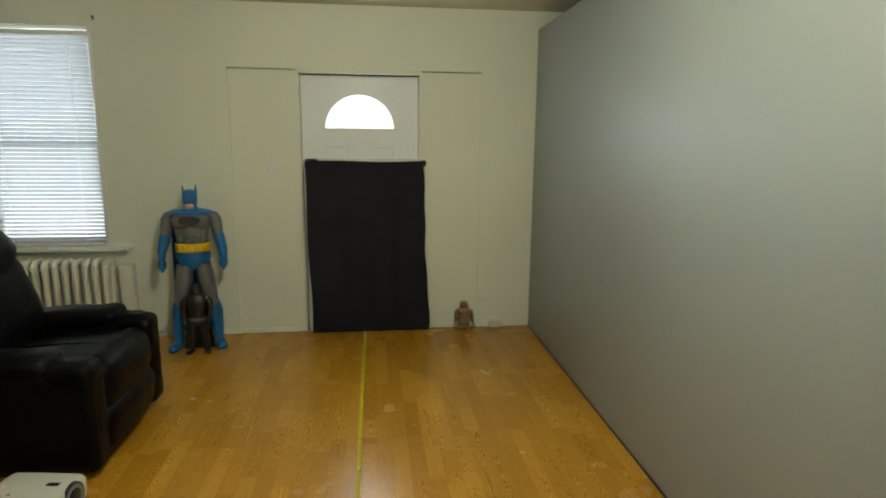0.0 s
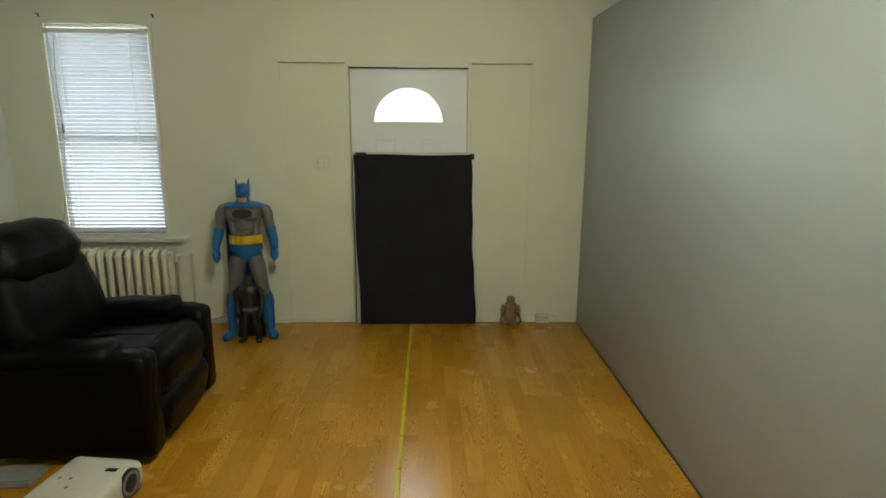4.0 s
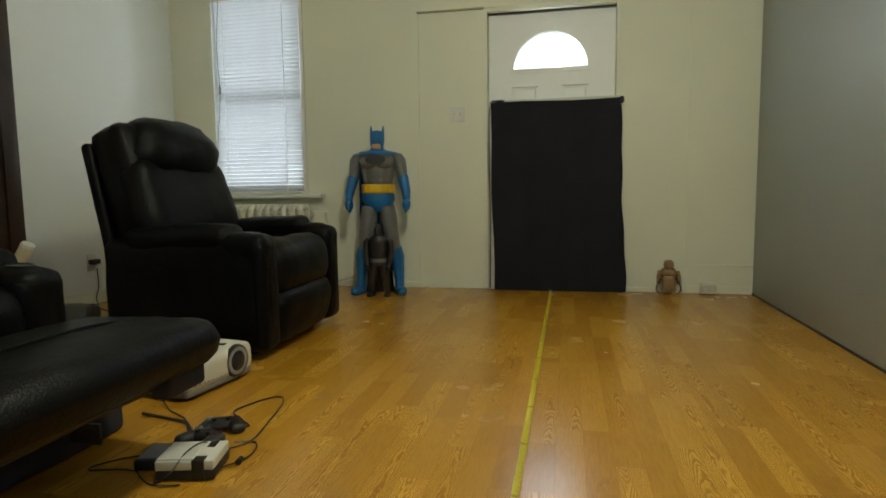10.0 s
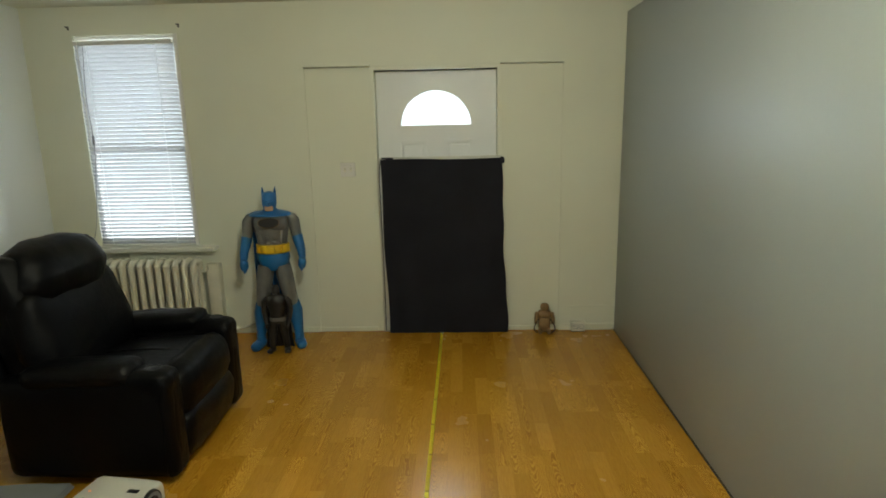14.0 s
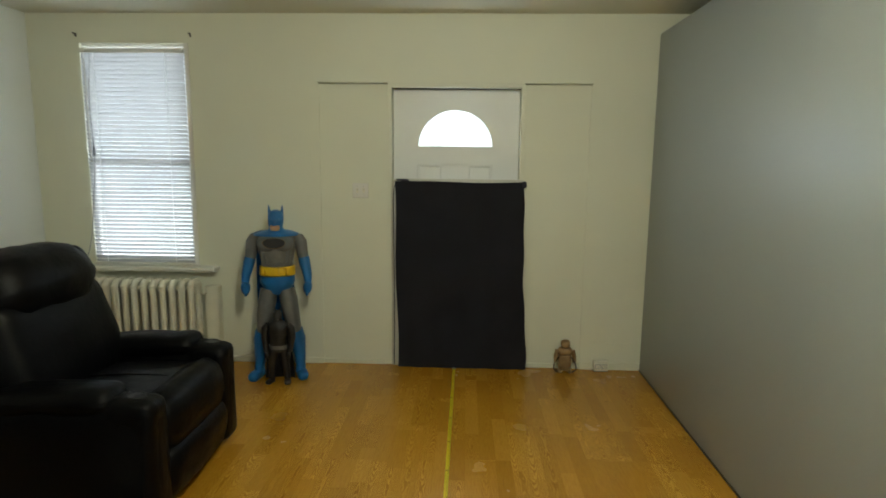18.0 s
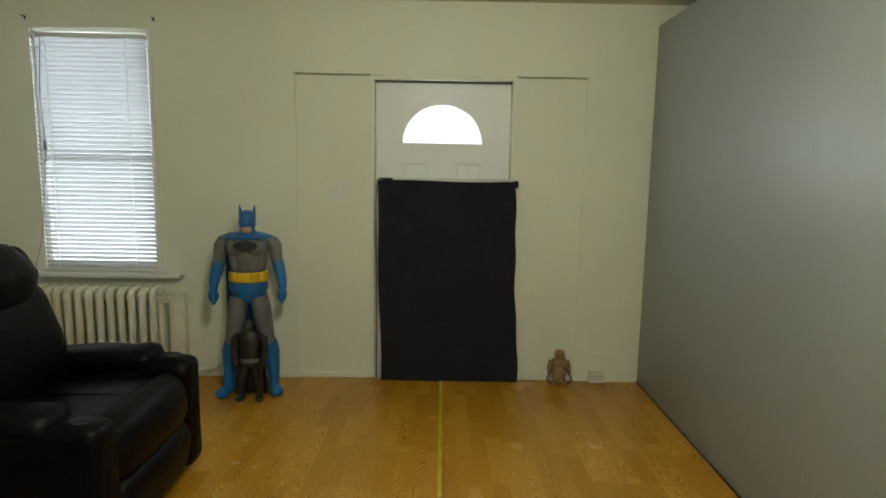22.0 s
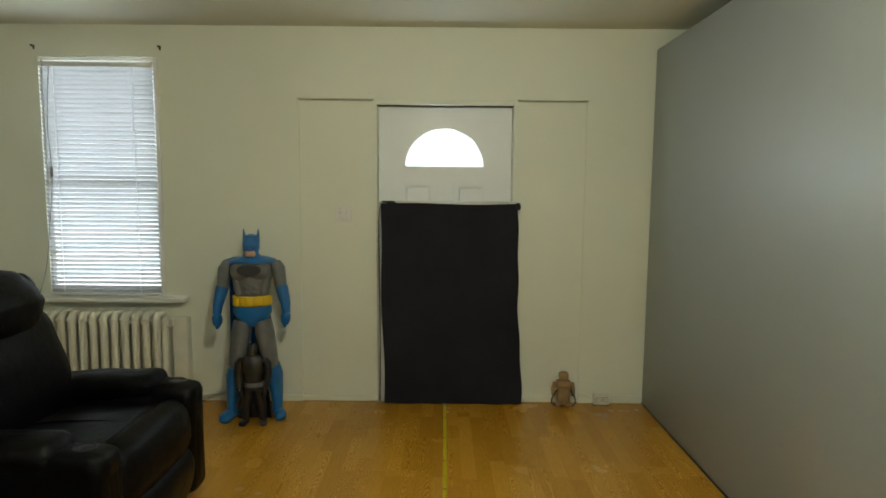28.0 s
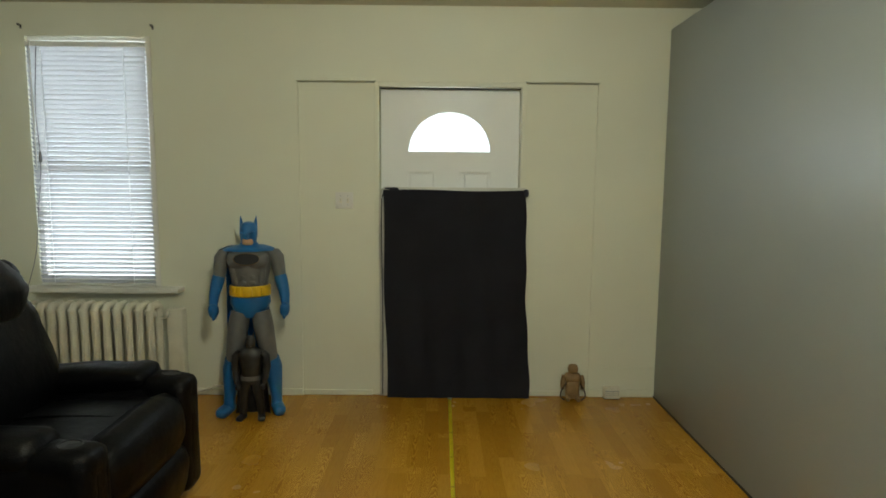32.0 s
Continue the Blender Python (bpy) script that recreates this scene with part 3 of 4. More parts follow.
for x in (-2.725, -1.892):
    br = thing("curtain_bracket", "small dark metal curtain rod bracket, empty", "bracket", pose(x, 0, 2.400), group="curtain brackets")
    part("plate", box(-0.006, 0.006, -0.004, 0, -0.013, 0.013, 0.002), DARKMETAL, br)
    part("arm", tube([(0, 0, 0.003), (0, -0.03, 0.003), (0, -0.036, 0.010)], 0.003, 8), DARKMETAL, br)
    part("hook", tube([(0.0, -0.034, 0.008), (0.010, -0.036, 0.004), (0.015, -0.035, 0.010)], 0.003, 8), DARKMETAL, br)

# ---- grey projection screen wall ----
GA = (1.395, -0.004)
GB = (1.348, -5.10)
gl_len = math.hypot(GB[0] - GA[0], GB[1] - GA[1])
ang = math.degrees(math.atan2(GB[1] - GA[1], GB[0] - GA[0]))
screen = thing("grey_screen", "tall flat grey painted screen panel, lower than the ceiling", "screen panel", pose(GA[0], GA[1], 0, 0, 0, ang))
part("face", cushion(gl_len, 0.10, 2.420, 0.012, n=2, m=pose(gl_len / 2, 0.05, 1.21)), GREY, screen)
part("floor_strip", box(0.0, gl_len, -0.004, 0.0, 0.0, 0.012, 0.001), BLACKPLASTIC, screen, "dark strip along the floor")

# ---- radiator under the window ----
rad = thing("radiator", "cream painted cast-iron column radiator below the window sill", "radiator", pose(0, -0.15, 0))
sec = bmesh.new()
for yy in (-0.055, 0.055):
    tube([(0, yy, 0.12), (0, yy, 0.17), (0, yy, 0.54), (0, yy, 0.585)], [(0.024, 0.030), (0.0225, 0.028), (0.0225, 0.028), (0.025, 0.032)], 10, sec)
tube([(0, -0.060, 0.560), (0, -0.062, 0.595), (0, -0.040, 0.622), (0, 0.040, 0.622), (0, 0.062, 0.595), (0, 0.060, 0.560)], [0.022, 0.026, 0.024, 0.024, 0.026, 0.022], 10, sec)
tube([(0, -0.085, 0.15), (0, -0.05, 0.105), (0, 0.05, 0.105), (0, 0.085, 0.15)], [0.014, 0.024, 0.024, 0.014], 10, sec)
sec_mesh = finish("section", sec, CREAM, True)
for k in range(13):
    o = new("section", sec_mesh)
    o.parent = rad
    o.matrix_local = pose(-2.725 + 0.0695 * k, 0, 0.02)
for z in (0.135, 0.565):
    part("nipple_bar", tube([(-2.72, 0, z + 0.02), (-1.89, 0, z + 0.02)], 0.022, 10), CREAM, rad)
for x in (-2.725, -1.891):
    for yy in (-0.05, 0.05):
        part("foot", tube([(x, yy, 0.0), (x, yy, 0.03), (x, yy, 0.13)], [0.022, 0.014, 0.018], 8), CREAM, rad)
part("valve", tube([(-1.85, 0, 0.135), (-1.80, 0, 0.135), (-1.785, 0, 0.10), (-1.785, 0, 0.0)], [0.016, 0.018, 0.018, 0.014], 10), CREAM, rad, "painted steam valve and pipe")
part("vent", tube([(-1.85, 0, 0.56), (-1.825, 0, 0.56), (-1.81, 0, 0.575), (-1.81, 0, 0.61)], [0.008, 0.008, 0.014, 0.012], 10), CREAM, rad, "small painted air vent")
cover = thing("pipe_cover", "flat cream painted panel beside the radiator", "pipe cover", pose(-1.80, -0.04, 0))
part("panel", cushion(0.105, 0.07, 0.60, 0.006, n=2, m=pose(0, 0.0, 0.30)), CREAM, cover)
solid("radiator_pipe", tube(curve_points([(-1.785, -0.15, 0.02), (-1.66, -0.09, 0.05), (-1.50, -0.05, 0.09), (-1.40, -0.03, 0.10)]), 0.009, 8), WHITECABLE, "thin off-white cable along the wall foot", "cable")

# ---- wall fittings ----
sw = thing("light_switch", "double white light switch plate", "light switch", pose(-0.692, 0.013, 1.318))
part("plate", cushion(0.116, 0.008, 0.108, 0.003, n=2), WHITE, sw)
for x in (-0.023, 0.023):
    rocker = part("toggle_slot", box(x - 0.008, x + 0.008, -0.006, -0.003, -0.016, 0.016, 0.001), CREAM, sw)
    part("toggle", box(x - 0.004, x + 0.004, -0.016, -0.004, 0.0, 0.012, 0.0015), WHITEPLASTIC, sw)
    for z in (-0.03, 0.03):
        part("screw", tube([(x, -0.003, z), (x, -0.0055, z)], 0.003, 8), STEEL, sw)


def outlet(m, w, h):
    o = thing("wall_outlet", "white surface-mounted double socket low on the wall", "socket", m)
    part("box", cushion(w, 0.045, h, 0.006, n=2, m=pose(0, -0.022, h / 2)), CREAM, o)
    for x in (-0.024, 0.024):
        part("socket_rim", box(x - 0.020, x + 0.020, -0.0465, -0.044, h / 2 - 0.017, h / 2 + 0.017, 0.001), GREYPLASTIC, o, "dark socket rim")
        face = part("socket_face", box(x - 0.017, x + 0.017, -0.048, -0.044, h / 2 - 0.014, h / 2 + 0.014, 0.002), CREAM, o)
        for dx in (-0.006, 0.006):
            part("slot", box(x + dx - 0.0012, x + dx + 0.0012, -0.0492, -0.0478, h / 2 - 0.003, h / 2 + 0.007), BLACKPLASTIC, face, smooth=False)
    return o


outlet(pose(1.102, -0.012, 0.004), 0.108, 0.078)
# thin black sheet that draws the shadow gap under the socket box
tagged(solid("outlet_shadow_gap", box(1.048, 1.156, -0.050, -0.012, 0.0, 0.004), BLACKPLASTIC, "black strip standing in for the shade below the socket", "strip", smooth=False))
plug = thing("side_outlet", "white wall socket with a black plug-in adapter", "socket", pose(LEFT, -0.985, 0.292, 0, 0, 90))
part("plate", cushion(0.075, 0.008, 0.116, 0.003, n=2, m=pose(0, -0.004, 0)), WHITEPLASTIC, plug)
part("adapter", cushion(0.07, 0.045, 0.035, 0.008, n=2, m=pose(0.0, -0.030, 0.005)), BLACKPLASTIC, plug, "black adapter plug")
solid("adapter_cable", tube(curve_points([(LEFT + 0.05, -0.99, 0.255), (LEFT + 0.10, -1.04, 0.14), (LEFT + 0.18, -1.15, 0.06), (LEFT + 0.35, -1.22, 0.008), (LEFT + 0.8, -1.1, 0.006)]), 0.0035, 6), CABLE, "thin black power cable hanging to the floor", "cable")

# ---- ceiling lamp above the standing place ----
lamp = thing("ceiling_lamp", "flush round ceiling lamp with a warm glass shade", "ceiling lamp", pose(0.0, -3.0, CEIL))
part("rim", disc_tube(0.17, 0.165, -0.035, 0.0, 32), WHITE, lamp)
part("shade", tube([(0, 0, -0.035), (0, 0, -0.07), (0, 0, -0.09), (0, 0, -0.098)], [0.15, 0.13, 0.08, 0.02], 32), LAMPGLASS, lamp, "glowing opal glass shade")

# ---- black cloth over a white board, in front of the door ----
board = thing("covered_board", "white foam board draped with black cloth, leaning on the door", "board", pose(0, 0, 0))
bx = bmesh.new()
nx, nz = 26, 34
grid = {}
for i in range(nx + 1):
    for k in range(nz + 1):
        u, w = i / nx, k / nz
        z = 0.004 + 1.386 * w
        xl = -0.408 - 0.028 * w + 0.006 * math.sin(w * 9)
        xr = 0.535 - 0.042 * w + 0.012 * math.sin(w * 8.0 + 0.6) * (1 - w) + 0.004 * math.sin(w * 23)
        x = xl + (xr - xl) * u
        y = -0.052 + 0.022 * w + 0.004 * noise.noise(Vector((x * 3, z * 1.6, 0.3))) + 0.003 * math.sin(x * 31 + z * 2) * (1 - w)
        z += 0.004 * math.sin(u * 7) * w
        grid[i, k] = bx.verts.new((x, y, z))
for i in range(nx):
    for k in range(nz):
        bx.faces.new((grid[i, k], grid[i + 1, k], grid[i + 1, k + 1], grid[i, k + 1]))
bmesh.ops.solidify(bx, geom=bx.faces[:], thickness=0.004)
part("cloth", bx, BLACKCLOTH, board, "black matte cloth")
part("backing_board", box(-0.435, 0.492, -0.012, 0.006, 0.006, 1.408, 0.003, None, pose(0, -0.012, 0, -0.5)), WHITEPLASTIC, board, "white foam board")
part("corner_fold", cushion(0.03, 0.03, 0.05, 0.012, m=pose(0.495, -0.032, 1.375), wrinkle=0.006), BLACKCLOTH, board, "folded cloth corner")
part("corner_fold", cushion(0.09, 0.02, 0.018, 0.008, m=pose(-0.38, -0.03, 1.398, 0, 4, 0), wrinkle=0.005), BLACKCLOTH, board, "folded cloth corner")
part("side_rod", tube(curve_points([(-0.452, -0.03, 0.03), (-0.450, -0.03, 0.5), (-0.458, -0.025, 1.0), (-0.452, -0.02, 1.35), (-0.43, -0.02, 1.395)]), 0.006, 8), WHITECABLE, board, "pale edge cord")
part("side_cord", tube(curve_points([(-0.440, -0.036, 0.02), (-0.437, -0.036, 0.45), (-0.442, -0.03, 0.9), (-0.444, -0.025, 1.30), (-0.425, -0.02, 1.38)]), 0.003, 6), CABLE, board, "dark cord")

# ---- tape measure on the floor ----
tl = bmesh.new()
TY0, TY1 = -0.07, -5.2
tp = []
for k in range(61):
    s = k / 60
    y = TY0 + (TY1 - TY0) * s
    x = 0.0
    tp.append([tl.verts.new((x + dx, y, 0.0025 + dz)) for dx, dz in ((-0.010, 0.001), (0, 0.0), (0.010, 0.001))])
for a, b in zip(tp, tp[1:]):
    for k in range(2):
        tl.faces.new((a[k], a[k + 1], b[k + 1], b[k]))
bmesh.ops.solidify(tl, geom=tl.faces[:], thickness=0.0006)
tape = thing("tape_measure", "yellow steel tape measure drawn out along the floor", "tape measure", pose(0.011, 0, 0, 0, 0, -0.18))
part("blade", tl, TAPE, tape)
part("end_hook", box(-0.013, 0.013, -0.072, -0.066, 0.0008, 0.012, 0.001), STEEL, tape)
part("case", cushion(0.04, 0.075, 0.07, 0.016, m=pose(0, TY1 - 0.03, 0.036)), BLACKPLASTIC, tape, "black tape case")


# ---- recliners ----
def recliner(m, label, open_foot):
    """A leather recliner that faces +x; the origin is on the floor below the middle of the seat's front edge."""
    r = thing("recliner", label, "recliner", m, group="recliners")
    part("base", cushion(0.66, 0.62, 0.30, 0.03, m=pose(-0.36, 0, 0.19)), LEATHER, r)
    seat = part("seat", cushion(0.60, 0.58, 0.22, 0.075, 0.024, m=pose(-0.285, 0, 0.385, 0, -3, 0), wrinkle=0.007, seed=2), LEATHER, r)
    part("seat_seam", tube(curve_points([(-0.50, 0.0, 0.502), (-0.33, 0.0, 0.519), (-0.10, 0, 0.516), (-0.01, 0, 0.480)]), 0.005, 6), LEATHER, seat)
    back = part("backrest", cushion(0.19, 0.68, 0.70, 0.075, 0.024, m=pose(-0.705, 0, 0.735, 0, -13, 0), wrinkle=0.012, seed=5), LEATHER, r)
    part("lumbar_cushion", cushion(0.19, 0.72, 0.49, 0.085, 0.028, m=pose(-0.628, 0, 0.682, 0, -16, 0), wrinkle=0.012, seed=8), LEATHER, back)
    crown = cushion(0.24, 0.62, 0.30, 0.112, 0.022, wrinkle=0.014, seed=9)
    for v in crown.verts:
        v.co.y *= 1.0 - 0.62 * max(0.0, v.co.z + 0.05)          # shoulders fall away towards the top
    bmesh.ops.transform(crown, matrix=pose(-0.694, -0.010, 0.972, 0, -18, 0), verts=crown.verts)
    head = part("head_cushion", crown, LEATHER, r)
    part("head_seam", tube(curve_points([(-0.600, -0.25, 0.835), (-0.556, -0.1, 0.822), (-0.556, 0.1, 0.822), (-0.600, 0.25, 0.835)]), 0.005, 6), LEATHER, head)
    for s in (-1, 1):
        part("back_wing", cushion(0.21, 0.160, 0.62, 0.065, 0.010, m=pose(-0.705, s * 0.288, 0.775, 0, -14, 0), wrinkle=0.012, seed=40 + s), LEATHER, back)
    part("back_shell", cushion(0.055, 0.74, 0.62, 0.022, 0.006, m=pose(-0.822, 0, 0.690, 0, -11, 0), wrinkle=0.004, seed=11), LEATHER, r)
    part("lower_back", cushion(0.06, 0.74, 0.44, 0.022, 0.004, m=pose(-0.735, 0, 0.255), wrinkle=0.004, seed=12), LEATHER, r)
    ax, az = (-0.06, -0.03) if open_foot else (0.0, 0.0)
    for s in (-1, 1):
        arm = part("arm", cushion(0.820 + ax * 0.6, 0.160, 0.515 + az, 0.058, 0.012, m=pose(-0.355 + ax * 0.7, s * 0.365, 0.2925 + az / 2), wrinkle=0.006, seed=13 + s), LEATHER, r)
        part("arm_pad", cushion(0.52, 0.178, 0.105, 0.044, 0.012, m=pose(-0.375 + ax, s * 0.362, 0.553 + az, 0, -2, 0), wrinkle=0.010, seed=16 + s), LEATHER, arm)
        part("cup_block", cushion(0.22, 0.158, 0.17, 0.045, 0.004, m=pose(-0.052 + ax, s * 0.365, 0.485 + az, 0, 4, 0), wrinkle=0.005, seed=19 + s), LEATHER, arm)
        ring_b = bmesh.new()
        pts = [(math.cos(2 * math.pi * k / 24), math.sin(2 * math.pi * k / 24)) for k in range(24)]
        tube([(0.036 * a, 0.036 * b, 0) for a, b in pts + pts[:1]], 0.0035, 8, ring_b)
        part("cup_rim", (bmesh.ops.transform(ring_b, matrix=pose(-0.035 + ax, s * 0.365, 0.574 + az, 0, 4, 0), verts=ring_b.verts), ring_b)[1], BLACKPLASTIC, arm, "dark cup holder rim")
        part("cup_well", disc_tube(0.036, 0.034, -0.004, 0.0015, 24, None, pose(-0.035 + ax, s * 0.365, 0.572 + az, 0, 4, 0)), BLACKPLASTIC, arm, "dark cup holder well")
        part("arm_front", cushion(0.07, 0.156, 0.50 + az, 0.034, 0.006, m=pose(0.022 + ax, s * 0.365, 0.290 + az / 2), wrinkle=0.004, seed=60 + s), LEATHER, arm)
    for x in (-0.08, -0.66):
        for s in (-1, 1):
            part("foot", tube([(x, s * 0.3, 0.0), (x, s * 0.3, 0.06)], [0.022, 0.028], 10), BLACKPLASTIC, r)
    if open_foot:
        foot = part("footrest", cushion(0.51, 0.76, 0.130, 0.060, 0.018, m=pose(0.322, 0.0, 0.338, 0, -3, 0), wrinkle=0.008, seed=31), LEATHER, r, "raised leather footrest")
        part("footrest_seam", tube(curve_points([(0.34, -0.38, 0.372), (0.35, -0.22, 0.421), (0.35, 0.18, 0.421), (0.34, 0.37, 0.372)]), 0.004, 6), LEATHER, foot)
        part("footrest_board", box(0.10, 0.50, -0.36, 0.36, 0.254, 0.279, 0.004), BLACKPLASTIC, foot, "black underside board")
        part("end_flap", cushion(0.06, 0.16, 0.085, 0.016, 0.0, m=pose(0.500, 0.27, 0.265)), BLACKCLOTH, foot, "black end flap")
        for s in (-0.29, 0.27):
            part("link_arm", tube([(-0.02, s, 0.20), (0.16, s, 0.10), (0.28, s, 0.255)], 0.012, 8), DARKMETAL, r, "black steel footrest linkage")
            part("link_bar", box(-0.05, 0.24, s - 0.006, s + 0.006, 0.05, 0.11, 0.003), DARKMETAL, r, "black steel footrest linkage")
        part("cross_rail", tube([(0.16, -0.27, 0.10), (0.16, 0.25, 0.10)], 0.012, 8), DARKMETAL, r)
        part("mechanism_cover", cushion(0.28, 0.82, 0.21, 0.02, 0.0, m=pose(0.0, 0.075, 0.108), wrinkle=0.006, seed=3), BLACKCLOTH, r, "black cloth mechanism cover")
    else:
        part("footrest", cushion(0.13, 0.590, 0.25, 0.06, 0.022, m=pose(0.000, 0, 0.165, 0, 9, 0), wrinkle=0.006, seed=23), LEATHER, r, "closed lower footrest cushion")
        part("front_cushion", cushion(0.17, 0.590, 0.26, 0.085, 0.020, m=pose(-0.015, 0, 0.392), wrinkle=0.006, seed=25), LEATHER, r, "upper front cushion")
    return r


recliner(pose(-1.235, -1.650, 0), "black leather recliner, upright, with cup holder arms", False)
recliner(pose(-1.40, -3.33, 0), "black leather recliner with its footrest raised", True)

# ---- projector on the floor ----
pr = thing("projector", "white video projector lying on the floor between the recliners", "projector", pose(-1.340, -2.405, 0, 0, 0, -8))
part("body", cushion(0.325, 0.375, 0.118, 0.030, 0.004, m=pose(0, 0, 0.086)), WHITEPLASTIC, pr)
part("lower_shell", cushion(0.315, 0.365, 0.05, 0.018, m=pose(0, 0, 0.033)), GREYPLASTIC, pr)
lensr = part("lens_ring", disc_tube(0.066, 0.063, 0.0, 0.012, 32, None, pose(0.155, 0.085, 0.086, 0, 90, 0)), BLACKPLASTIC, pr, "round dark lens opening")
part("lens", tube([(0, 0, 0.008), (0, 0, 0.013), (0, 0, 0.016)], [0.052, 0.040, 0.004], 28, None, 0, pose(0.155, 0.085, 0.086, 0, 90, 0)), LENSGLASS, lensr, "glossy projector lens")
part("lens_barrel", disc_tube(0.058, 0.055, 0.006, 0.013, 28, None, pose(0.155, 0.085, 0.086, 0, 90, 0)), GREYPLASTIC, lensr)
for k in range(7):
    part("vent_slot", box(0.1605, 0.164, -0.15 + 0.022 * k, -0.138 + 0.022 * k, 0.050, 0.115, 0.001), GREYPLASTIC, pr)
part("focus_slot", cushion(0.05, 0.022, 0.004, 0.0018, n=2, m=pose(0.085, 0.08, 0.1485)), BLACKPLASTIC, pr, "dark focus slot")
for k, (x, y) in enumerate(((-0.07, -0.03), (-0.045, 0.0), (-0.07, 0.03), (-0.095, 0.0), (-0.07, 0.0), (-0.02, -0.06))):
    part("button", disc_tube(0.009, 0.008, 0, 0.004, 14, None, pose(x, y, 0.1455)), GREYPLASTIC if k % 2 else WHITEPLASTIC, pr)
part("status_light", disc_tube(0.005, 0.004, 0, 0.003, 10, None, pose(-0.105, 0.055, 0.1475)), LED, pr, "orange status light")
for x in (-0.12, 0.12):
    for y in (-0.14, 0.14):
        part("foot", disc_tube(0.012, 0.012, 0.0, 0.012, 12, None, pose(x, y, 0)), BLACKPLASTIC, pr)

# ---- game console, controllers, cables ----
gc = thing("game_console", "small white game console with black front, on the floor", "game console", pose(-0.870, -3.060, 0, 0, 0, 14))
part("lower_body", cushion(0.152, 0.129, 0.026, 0.004, n=2, m=pose(0, 0, 0.017)), BLACKPLASTIC, gc)
part("upper_body", cushion(0.152, 0.129, 0.026, 0.004, n=2, m=pose(0, 0, 0.043)), WHITEPLASTIC, gc)
part("lid", cushion(0.095, 0.08, 0.005, 0.002, n=2, m=pose(-0.026, -0.018, 0.058)), WHITEPLASTIC, gc)
part("side_band", box(0.030, 0.052, 0.0200, 0.0655, 0.018, 0.0572, 0.001), BLACKPLASTIC, gc)
part("front_band", box(0.020, 0.052, -0.0675, -0.035, 0.006, 0.0572, 0.001), BLACKPLASTIC, gc)
hub = thing("cable_box", "small grey and black box beside the console", "adapter box", pose(-1.008, -3.030, 0, 0, 0, 14))
part("case", cushion(0.075, 0.12, 0.03, 0.006, n=2, m=pose(0, 0, 0.0155)), BLACKPLASTIC, hub)
part("top_plate", box(-0.03, 0.03, -0.05, 0.05, 0.030, 0.033, 0.001), GREYPLASTIC, hub)


def controller(m):
    c = thing("game_controller", "black wired game controller with red buttons on the floor", "game controller", m, group="game controllers")
    b = cushion(0.105, 0.055, 0.03, 0.014, 0.004)
    for s in (-1, 1):
        cushion(0.045, 0.085, 0.03, 0.014, 0.003, b, pose(s * 0.045, -0.022, -0.001, 0, 0, s * 14))
    bmesh.ops.translate(b, verts=b.verts, vec=(0, 0, 0.018))
    part("body", b, BLACKPLASTIC, c)
    for dx, dy in ((0, 0.012), (0.012, 0), (-0.012, 0), (0, -0.012)):
        part("button", disc_tube(0.0035, 0.003, 0, 0.003, 10, None, pose(0.038 + dx, 0.008 + dy, 0.034)), REDPLASTIC, c, "red button")
    part("pad_across", box(-0.05, -0.024, 0.003, 0.011, 0.034, 0.038, 0.001), GREYPLASTIC, c)
    part("pad_along", box(-0.041, -0.033, -0.006, 0.020, 0.034, 0.038, 0.001), GREYPLASTIC, c)
    for s in (-1, 1):
        part("stick", tube([(s * 0.02, -0.014, 0.032), (s * 0.02, -0.014, 0.040), (s * 0.02, -0.014, 0.043)], [0.006, 0.008, 0.007], 12), BLACKPLASTIC, c)
    return c


controller(pose(-0.955, -2.790, 0.0, 0, 0, 25))
controller(pose(-0.945, -2.888, 0.0, 0, 0, -12))


def cable(label, pts, r=0.0021, material=CABLE):
    return solid("cable", tube(curve_points(pts, 7), r, 6), material, label, "cable")


cable("black controller cable looped on the floor", [(-0.910, -2.795, 0.012), (-0.878, -2.759, 0.004), (-0.935, -2.715, 0.004), (-0.996, -2.652, 0.004), (-0.965, -2.550, 0.004), (-0.918, -2.492, 0.004), (-0.868, -2.545, 0.004), (-0.832, -2.720, 0.004), (-0.812, -2.860, 0.004), (-0.845, -2.930, 0.006), (-0.860, -2.995, 0.02)])
cable("black controller cable beside the console", [(-0.847, -2.898, 0.012), (-0.790, -2.874, 0.004), (-0.763, -2.958, 0.004), (-0.790, -3.042, 0.01), (-0.815, -3.078, 0.02)])
cable("black power cable over the console", [(-0.960, -3.078, 0.015), (-0.915, -3.162, 0.01), (-0.870, -3.156, 0.04), (-0.870, -3.090, 0.0645), (-0.865, -3.018, 0.063), (-0.863, -2.958, 0.02), (-0.907, -2.898, 0.004)])
cable("black cable running under the recliner", [(-1.035, -3.015, 0.010), (-1.100, -3.030, 0.004), (-1.155, -3.089, 0.004), (-1.148, -3.118, 0.004), (-1.080, -3.100, 0.004), (-1.020, -3.100, 0.004), (-0.980, -3.130, 0.004), (-0.920, -3.160, 0.004), (-0.850, -3.150, 0.006)])
cable("black cable towards the projector", [(-0.983, -2.922, 0.012), (-1.055, -2.826, 0.004), (-1.125, -2.742, 0.004), (-1.225, -2.682, 0.004), (-1.315, -2.610, 0.02)])
cable("thick black cable bundle on the floor", [(-0.973, -2.922, 0.012), (-1.023, -2.850, 0.006), (-1.095, -2.778, 0.006), (-1.175, -2.754, 0.006), (-1.295, -2.730, 0.006)], 0.005)
